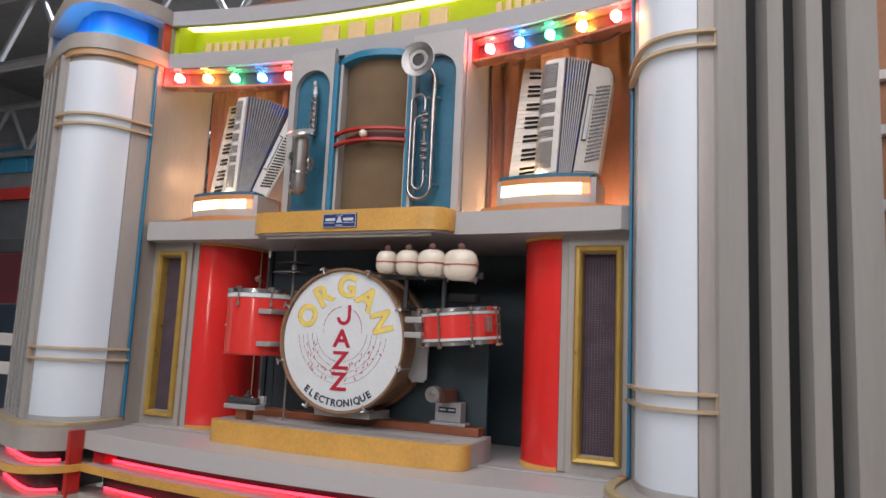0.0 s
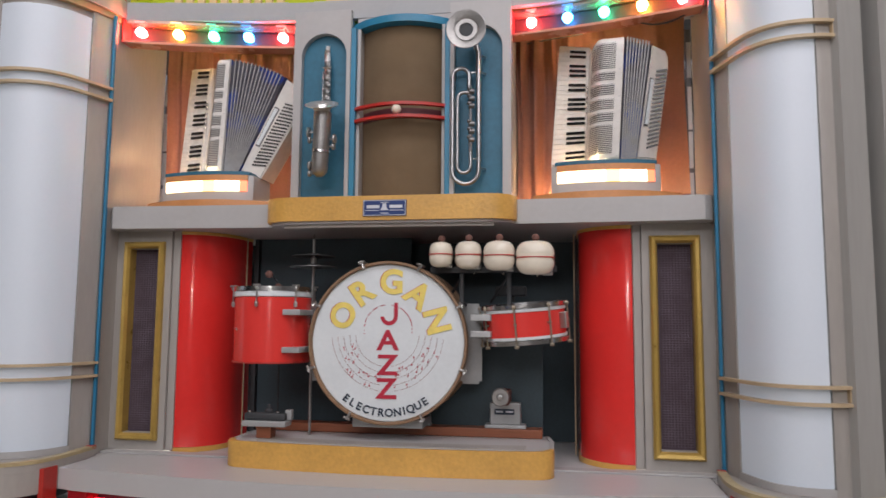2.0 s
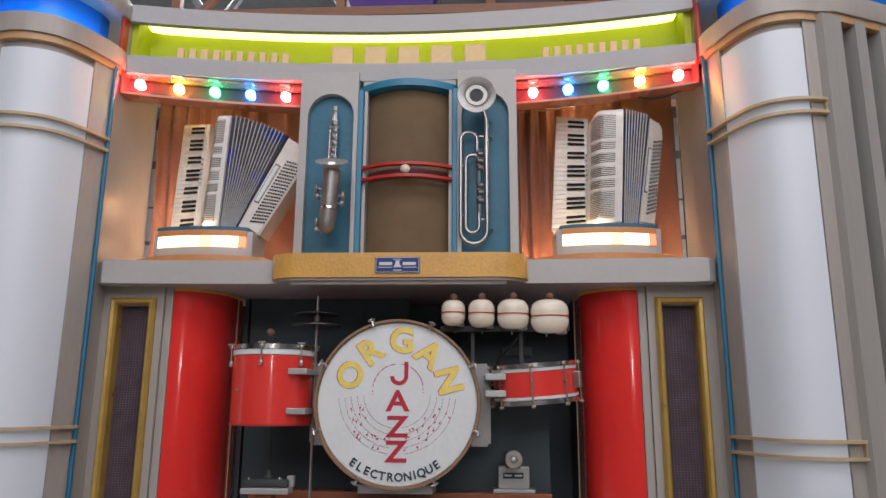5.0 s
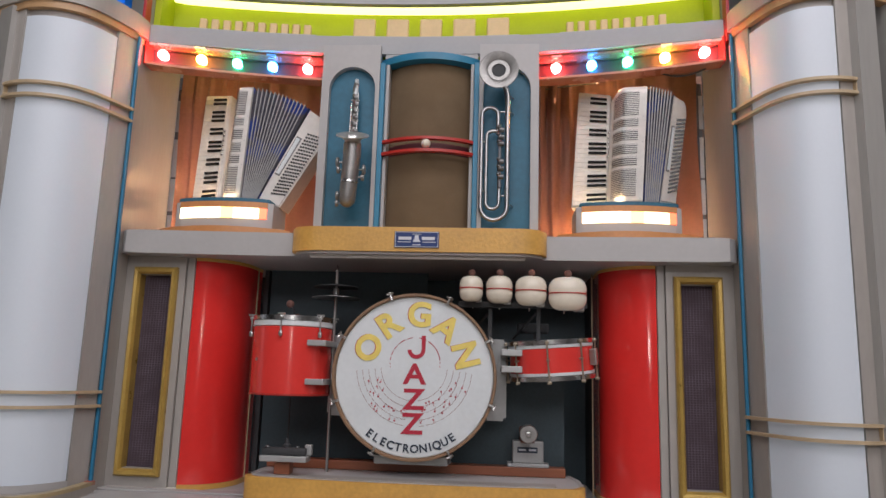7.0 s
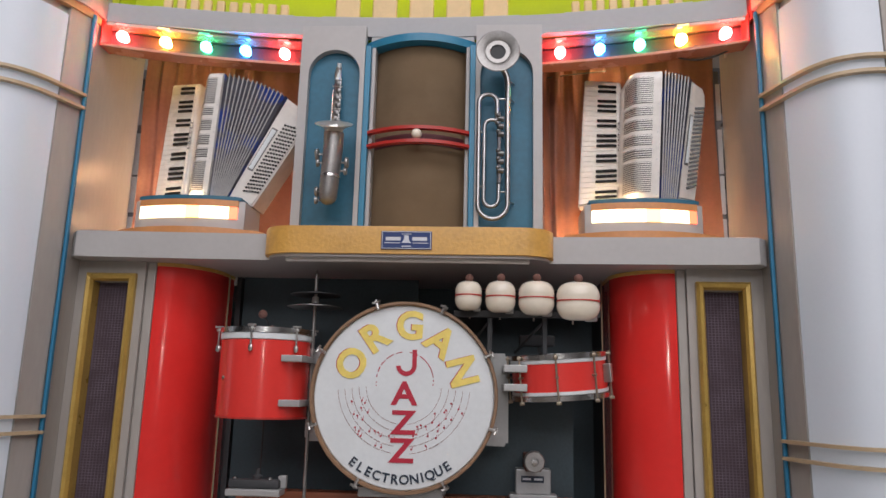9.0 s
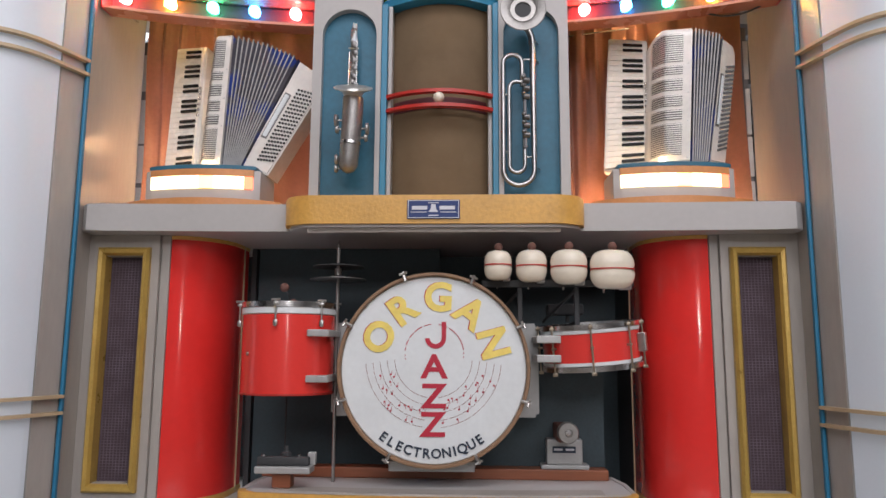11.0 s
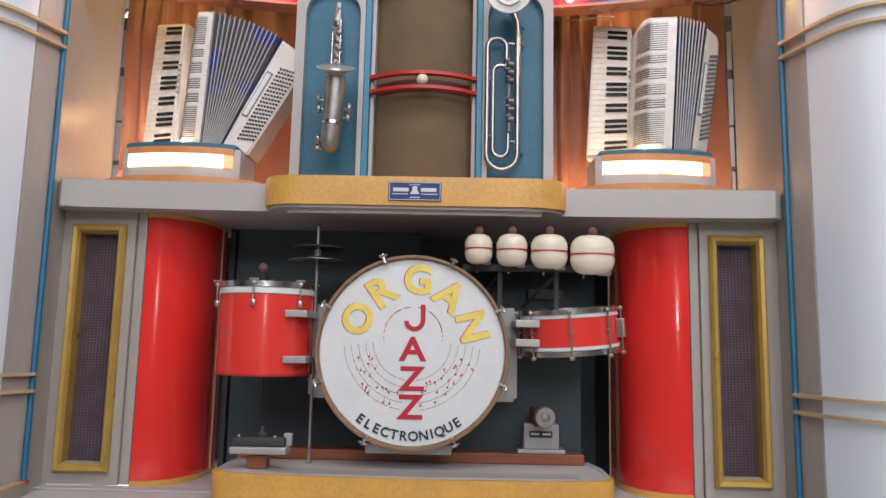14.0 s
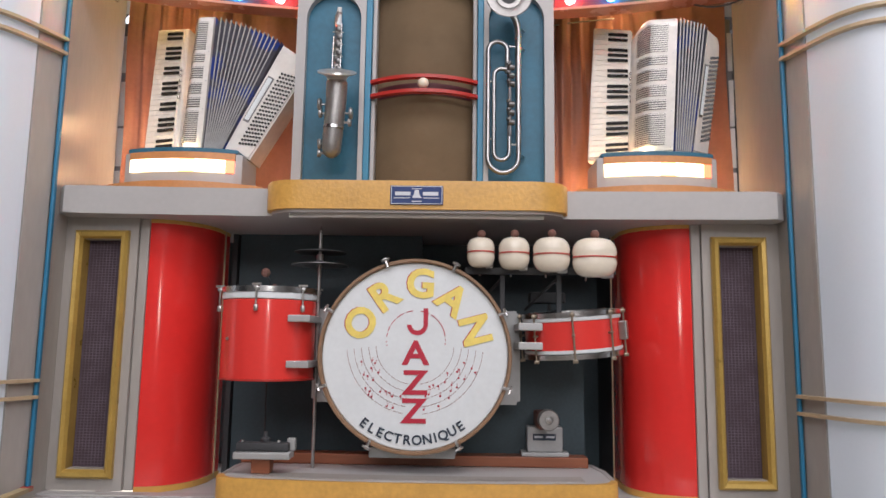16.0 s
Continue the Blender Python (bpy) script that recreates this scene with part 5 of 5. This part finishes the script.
        if out and 0 < k < 2 * pleats:
            w = 0.0023
            side_ = Vector((math.cos(ang), 0, -math.sin(ang))) * w
            c = [f_[0] - side_, f_[0] + side_, f_[0] + side_ + Vector((0, 0.006, 0)), f_[0] - side_ + Vector((0, 0.006, 0))]
            e = [f_[1] - side_, f_[1] + side_, f_[1] + side_ + Vector((0, 0.006, 0)), f_[1] - side_ + Vector((0, 0.006, 0))]
            hexa(rim, [p + Vector((0, -0.002, 0)) for p in c] + [p + Vector((0, -0.002, 0.003)) for p in e])
    for a, b in zip(rows, rows[1:]):
        for i in range(4):
            bm.faces.new((a[i], a[(i + 1) % 4], b[(i + 1) % 4], b[i]))
    bm.faces.new(rows[0])
    bm.faces.new(rows[-1][::-1])
    part("bellows", bm, BELLOWS, t, "blue cloth bellows folds")
    part("bellows_rims", rim, BELLOWS_EDGE, t, "silver grey bellows rims")
    # bass box
    q = bass
    out = [spot(q, u, v) for u, v in ((0, 0), (1, 0), (1, 0.86), (0.93, 0.94), (0.75, 0.99), (0, 1.0))]
    bm = bmesh.new()
    face_v = [bm.verts.new(p) for p in out]
    back_v = [bm.verts.new((p.x, q[0][1] + depth * 0.85, p.z)) for p in out]
    bm.faces.new(face_v)
    bm.faces.new(back_v[::-1])
    for k in range(len(out)):
        m_ = (k + 1) % len(out)
        bm.faces.new((face_v[m_], face_v[k], back_v[k], back_v[m_]))
    bmesh.ops.bevel(bm, geom=[e for e in bm.edges if all(v in face_v for v in e.verts)], offset=0.006, segments=2, affect="EDGES")
    part("bass_box", bm, PEARL, t, "pearl white bass casing", smooth=True)
    part("slot_edge", plate(q, 0.09, 0.30, 0.285, 0.715, 0.0003, 0.003, 0.001), DARK_METAL, t)
    part("strap_slot", plate(q, 0.12, 0.27, 0.30, 0.70, 0.0031, 0.007, 0.002), HEAD, t, "white strap slot")
    dots = bmesh.new()
    for i in range(6):
        for k in range(20):
            merge(dots, lathe([(0, 0), (0.0052, 0), (0.0044, 0.004), (0, 0.004)], 7, Matrix.Translation(spot(q, 0.42 + 0.095 * i, 0.10 + 0.036 * k + 0.007 * i, 0.0005)) @ FRONT))
    tagged(part("bass_buttons", dots, EBONY, t, "rows of small dark bass buttons"), kind="stuff")
    return t


accordion(
    ((0.637, 0.230, 2.305), (0.785, 0.180, 2.305), (0.796, 0.200, 2.800), (0.676, 0.280, 2.845)),
    ((0.775, 0.100, 2.288), (0.904, 0.050, 2.284), (0.934, 0.050, 2.787), (0.800, 0.100, 2.800)),
    ((0.906, 0.080, 2.288), (0.934, 0.080, 2.775)), ((0.971, 0.075, 2.290), (1.041, 0.075, 2.742)), 9,
    ((0.972, 0.060, 2.286), (1.058, 0.145, 2.296), (1.122, 0.145, 2.750), (1.041, 0.060, 2.748)), 0.17,
    "pearl white piano accordion with nearly closed blue bellows",
)
accordion(
    ((-1.052, 0.180, 2.290), (-0.918, 0.130, 2.290), (-0.945, 0.235, 2.815), (-1.093, 0.322, 2.848)),
    ((-0.908, 0.100, 2.288), (-0.808, 0.100, 2.290), (-0.786, 0.100, 2.808), (-0.872, 0.100, 2.806)),
    ((-0.806, 0.130, 2.292), (-0.785, 0.130, 2.795)), ((-0.742, 0.150, 2.296), (-0.537, 0.150, 2.708)), 14,
    ((-0.741, 0.140, 2.302), (-0.640, 0.140, 2.264), (-0.420, 0.140, 2.640), (-0.533, 0.140, 2.712)), 0.16,
    "pearl white piano accordion with fanned open blue bellows",
)

# ---------- saxophone ----------
sax = thing("saxophone", (-0.30, 0.02, 2.25), "silver saxophone mounted on the blue arched back", "saxophone")
part("neck", tube([(-0.300, 0.020, 2.812), (-0.306, 0.028, 2.790), (-0.304, 0.034, 2.740), (-0.305, 0.034, 2.66), (-0.308, 0.032, 2.56)], 0.0105, 12, ends=0.0175), OLD_SILVER, sax, smooth=True)
part("mouthpiece", tube([(-0.298, 0.012, 2.826), (-0.303, 0.026, 2.795), (-0.305, 0.031, 2.765)], 0.0075, 10, ends=0.0125), HEAD, sax, "white mouthpiece", smooth=True)
part("bell", lathe([(0.030, -0.045), (0.031, -0.025), (0.036, -0.013), (0.050, -0.004), (0.066, 0.001), (0.0675, 0.004), (0.064, 0.005), (0.046, 0.0), (0.034, -0.009), (0.025, -0.02), (0.02, -0.045)], 32, Matrix.Translation((-0.282, -0.093, 2.535)) @ Matrix.Rotation(radians(30), 4, "X") @ Matrix.Rotation(radians(4), 4, "Y")), SILVER, sax, smooth=True)
part("body_tube", tube([(-0.283, -0.080, 2.507), (-0.284, -0.077, 2.447), (-0.290, -0.071, 2.367), (-0.296, -0.063, 2.300), (-0.298, -0.060, 2.285)], 0.036, 18, ends=0.033), OLD_SILVER, sax, smooth=True)
part("bow", ball(0.034, (-0.298, -0.058, 2.284), 1.15, 20), OLD_SILVER, sax, smooth=True)
part("ferrule", ring_bar(0.033, 0.003, 0.010, Matrix.Translation((-0.291, -0.069, 2.342)) @ Matrix.Rotation(radians(4), 4, "Y")), CHROME, sax, smooth=True)
for k in range(6):
    z = 2.745 - 0.030 * k
    part("key_cup", lathe([(0, 0), (0.0105, 0), (0.0105, 0.005), (0.004, 0.008), (0, 0.008)], 14, Matrix.Translation((-0.301 + 0.004 * (k % 2), 0.018, z)) @ FRONT), DARK_METAL, sax, smooth=True)
part("key_rod", tube([(-0.290, 0.018, 2.765), (-0.290, 0.016, 2.57)], 0.0028, 8, raw=True), CHROME, sax, smooth=True)
part("key_rod", tube([(-0.318, 0.020, 2.72), (-0.320, 0.018, 2.58)], 0.0024, 8, raw=True), CHROME, sax, smooth=True)
for k in range(4):
    part("key_arm", tube([(-0.322, 0.02, 2.735 - 0.045 * k), (-0.283, 0.014, 2.730 - 0.045 * k)], 0.0022, 6, raw=True), STEEL, sax, smooth=True)
for x, y, z, w in ((-0.342, -0.045, 2.440, 0.040), (-0.339, -0.040, 2.410, 0.028), (-0.244, -0.042, 2.410, 0.038), (-0.249, -0.036, 2.380, 0.026), (-0.340, -0.03, 2.305, 0.034), (-0.342, -0.022, 2.275, 0.026)):
    x, y, z = x + 0.007, y - 0.035, z - 0.013
    bm = lathe([(0, 0), (w * 0.5, 0), (w * 0.55, 0.004), (w * 0.5, 0.010), (0, 0.012)], 16, Matrix.Translation((x, y, z)) @ Matrix.Rotation(radians(90 if x > -0.29 else -90), 4, "Y"))
    merge(bm, tube([(x, y, z), (-0.291, y + 0.005, z + 0.004)], 0.004, 8, raw=True))
    part("side_key", bm, OLD_SILVER, sax, smooth=True)

sax.location.z -= 0.025

# ---------- valve horn ----------
horn = thing("valve_horn", (0.30, 0.02, 2.20), "silver long-looped brass horn with round bell on the blue back", "horn")
part("bell", lathe([(0.013, -0.085), (0.015, -0.055), (0.021, -0.032), (0.036, -0.012), (0.060, 0.0), (0.079, 0.006), (0.081, 0.009), (0.078, 0.0105), (0.058, 0.005), (0.034, -0.006), (0.018, -0.03), (0.0, -0.045)], 48, Matrix.Translation((0.298, -0.082, 2.805)) @ FRONT), OLD_SILVER, horn, smooth=True)
part("bell_throat", lathe([(0, -0.004), (0.027, -0.004), (0.028, -0.010), (0, -0.014)], 32, Matrix.Translation((0.298, -0.082, 2.805)) @ FRONT), DARK, horn, "dark round throat", smooth=True)
part("bell_ring", lathe([(0.0275, -0.002), (0.029, 0.001), (0.044, 0.002), (0.0465, -0.001), (0.044, -0.004), (0.0275, -0.006), (0.0275, -0.002)], 36, Matrix.Translation((0.298, -0.082, 2.805)) @ FRONT), OLD_SILVER, horn, "dull metal ring in the bell", smooth=True)
part("bell_bow", tube([(0.298, -0.005, 2.805), (0.300, 0.015, 2.803), (0.318, 0.026, 2.79), (0.332, 0.022, 2.76), (0.337, 0.014, 2.72), (0.338, 0.010, 2.60), (0.339, 0.010, 2.27)], 0.0125, 14, ends=0.0095), HORN_SILVER, horn, smooth=True)


def loop(xl, xr, top, bottom, y, r):
    w = (xr - xl) / 2
    cx = (xl + xr) / 2
    low = [(cx + w * math.cos(a), y, bottom + w - w * math.sin(a)) for a in (math.pi * k / 12 for k in range(13))]
    return [(xr, y, top), (xr, y, bottom + w + 0.01)] + low + [(xl, y, bottom + w + 0.01)], r


pts, r = loop(0.231, 0.339, 2.30, 2.198, 0.008, 0.0085)
arch = [(0.231, 0.008, 2.64)] + [(0.265 - 0.034 * math.cos(a), 0.008, 2.645 + 0.034 * math.sin(a)) for a in (math.pi * k / 8 for k in range(9))] + [(0.299, 0.008, 2.56)]
part("long_loop", tube(pts + arch, 0.0085, 12, raw=True), HORN_SILVER, horn, smooth=True)
pts, r = loop(0.252, 0.306, 2.40, 2.243, 0.006, 0.0075)
arch = [(0.252, 0.006, 2.545)] + [(0.279 - 0.027 * math.cos(a), 0.006, 2.55 + 0.027 * math.sin(a)) for a in (math.pi * k / 8 for k in range(1, 6))] + [(0.305, 0.004, 2.575)]
part("short_loop", tube(pts + arch, 0.0075, 12, raw=True), HORN_SILVER, horn, smooth=True)
for k, z in enumerate((2.575, 2.545, 2.515, 2.44, 2.41, 2.375)):
    bm = tube([(0.300, -0.012, z), (0.322, -0.006, z)], 0.011, 12, raw=True)
    merge(bm, ball(0.008, (0.302, -0.02, z + 0.008), seg=10))
    part("valve", bm, DARK_METAL, horn, smooth=True)
part("valve_rod", tube([(0.306, -0.006, 2.60), (0.308, -0.006, 2.33)], 0.006, 10, raw=True), HALL_STEEL, horn, smooth=True)
for z in (2.735, 2.665, 2.265):
    part("mount_screw", tube([(0.338, 0.012, z), (0.362, 0.05, z)], 0.004, 8, raw=True), STEEL, horn, smooth=True)
for x0, x1, z in ((0.231, 0.252, 2.53), (0.231, 0.252, 2.32), (0.306, 0.338, 2.66), (0.306, 0.338, 2.30)):
    part("brace", tube([(x0, 0.008, z), (x1, 0.008, z)], 0.0035, 8, raw=True), HORN_SILVER, horn, smooth=True)
horn.location.x += 0.009
horn.location.z -= 0.008

# ---------- hall beyond the organ ----------
def beam(x0, y0, z0, x1, y1, z1, r):
    return tube([(x0, y0, z0), (x1, y1, z1)], r, 6, raw=True)


for k, y in enumerate((2.5, 5.5, 8.5, 11.5)):
    t = thing("roof_truss", (-4.0, y, 4.6), "grey steel roof truss under the hall ceiling", "truss", "roof trusses")
    for z in (4.6, 5.5):
        part("chord", beam(-11.9, y, z, 11.9, y, z, 0.06), HALL_STEEL, t)
    for i in range(20):
        x = -11.5 + 1.2 * i
        part("brace", beam(x, y, 4.6, x + 0.6, y, 5.5, 0.035), HALL_STEEL, t)
        part("brace", beam(x + 0.6, y, 5.5, x + 1.2, y, 4.6, 0.035), HALL_STEEL, t)

# things beside and above the organ
for s in (1, -1):
    t = thing("white_post", (1.23 * s, 0.35, SHELF_TOP), "narrow white segmented post between curtain and cheek board", "post", "white posts")
    for z0, z1 in ((2.1, 2.28), (2.30, 2.46), (2.47, 2.66), (2.70, 2.86)):
        part("post_panel", flip(box(1.2205, 1.238, 0.340, 0.346, z0, z1, 0.001) if s > 0 else box(1.246, 1.28, 0.400, 0.406, z0, z1, 0.001), s), HALL_WHITE, t)
    part("post_core", flip(box(1.2185, 1.236, 0.3465, 0.372, SHELF_TOP + 0.001, 2.92) if s > 0 else box(1.248, 1.28, 0.4065, 0.43, SHELF_TOP + 0.001, 2.92), s), HALL_STEEL, t)
wall = thing("tan_cabinet_wall", (3.2, 1.6, 0), "tan cabinet front with pale shelves beside the organ", "cabinet")
part("front_panel", box(2.15, 4.5, 1.5, 1.6, 0.0, 3.6), HALL_TAN, wall)
for z in (1.75, 2.35, 2.75, 3.05):
    part("pale_shelf", box(2.15, 4.5, 1.44, 1.4995, z, z + 0.05), HALL_WHITE, wall)
cover = thing("violet_crate", (0.2, 1.6, 3.0), "violet covered crate above the sign", "crate")
part("cover", box(-0.59, 0.01, 1.55, 1.9, 3.0, 4.6, 0.01), VIOLET, cover)
part("side_box", box(0.05, 0.9, 1.6, 1.9, 3.0, 4.5, 0.01), HALL_DARK, cover)
part("white_bar", tube([(-0.62, 1.5, 4.3), (-0.50, 1.5, 4.0)], 0.02, 8, raw=True), HALL_WHITE, cover)
part("support", box(-0.8, 0.9, 1.55, 1.95, 0.0, 2.9995), DARK, cover)

# far hall: gallery, red vehicle and light boards
gal = thing("hall_gallery", (-10.5, 5.7, 0), "dark gallery with window band far down the hall", "gallery")
part("gallery_wall", box(-11.9, -8.0, 5.6, 5.9, 0.0, 3.98), HALL_DARK, gal)
part("red_band", box(-11.9, -8.0, 5.52, 5.5995, 3.76, 3.97), RED_TRIM, gal, "red painted band")
for k in range(5):
    part("window_pane", box(-11.85 + 0.78 * k, -11.15 + 0.78 * k, 5.56, 5.5995, 4.27, 4.75), BLUE_EDGE, gal)
part("window_frame", box(-11.9, -8.0, 5.6, 5.7, 3.9805, 4.86), HALL_STEEL, gal)
car = thing("far_cabinet", (-10.5, 5.2, 0), "dark red cabinet far down the hall", "cabinet")
part("body", box(-11.8, -8.6, 4.9, 5.5, 0.0, 2.70, 0.03), MAROON, car)
part("dark_top", box(-11.7, -8.7, 4.95, 5.45, 2.70, 2.95, 0.02), DARK, car)
board = thing("sign_board", (-5.1, 2.0, 0), "dark board with white stripes beside the organ", "board")
part("board_panel", box(-5.9, -4.9, 2.0, 2.05, 0.0, 1.75, 0.01), NAVY_INK, board)
for z in (1.34, 1.06):
    part("white_stripe", box(-5.9, -4.95, 1.99, 1.9995, z, z + 0.12), HALL_WHITE, board)

# timber frame behind the sign
frame_t = thing("timber_frame", (0.0, 1.45, 0.0), "reddish-brown timber frame rising behind the sign", "frame")
for x in (-1.72, -0.60, 0.395, 1.52):
    part("timber_post", box(x - 0.03, x + 0.03, 1.40, 1.46, 0.0, 5.2, 0.004), BEAM_WOOD, frame_t)
for z0, z1 in ((4.035, 4.10), (4.62, 4.69)):
    part("timber_rail", box(-2.6, 2.4, 1.37, 1.3995, z0, z1, 0.004), BEAM_WOOD, frame_t)
for x0, x1 in ((0.70, 1.16), (-1.16, -1.62)):
    part("timber_brace", tube([(x0, 1.43, 4.60), (x1, 1.43, 4.02)], 0.032, 8, raw=True), BEAM_WOOD, frame_t)
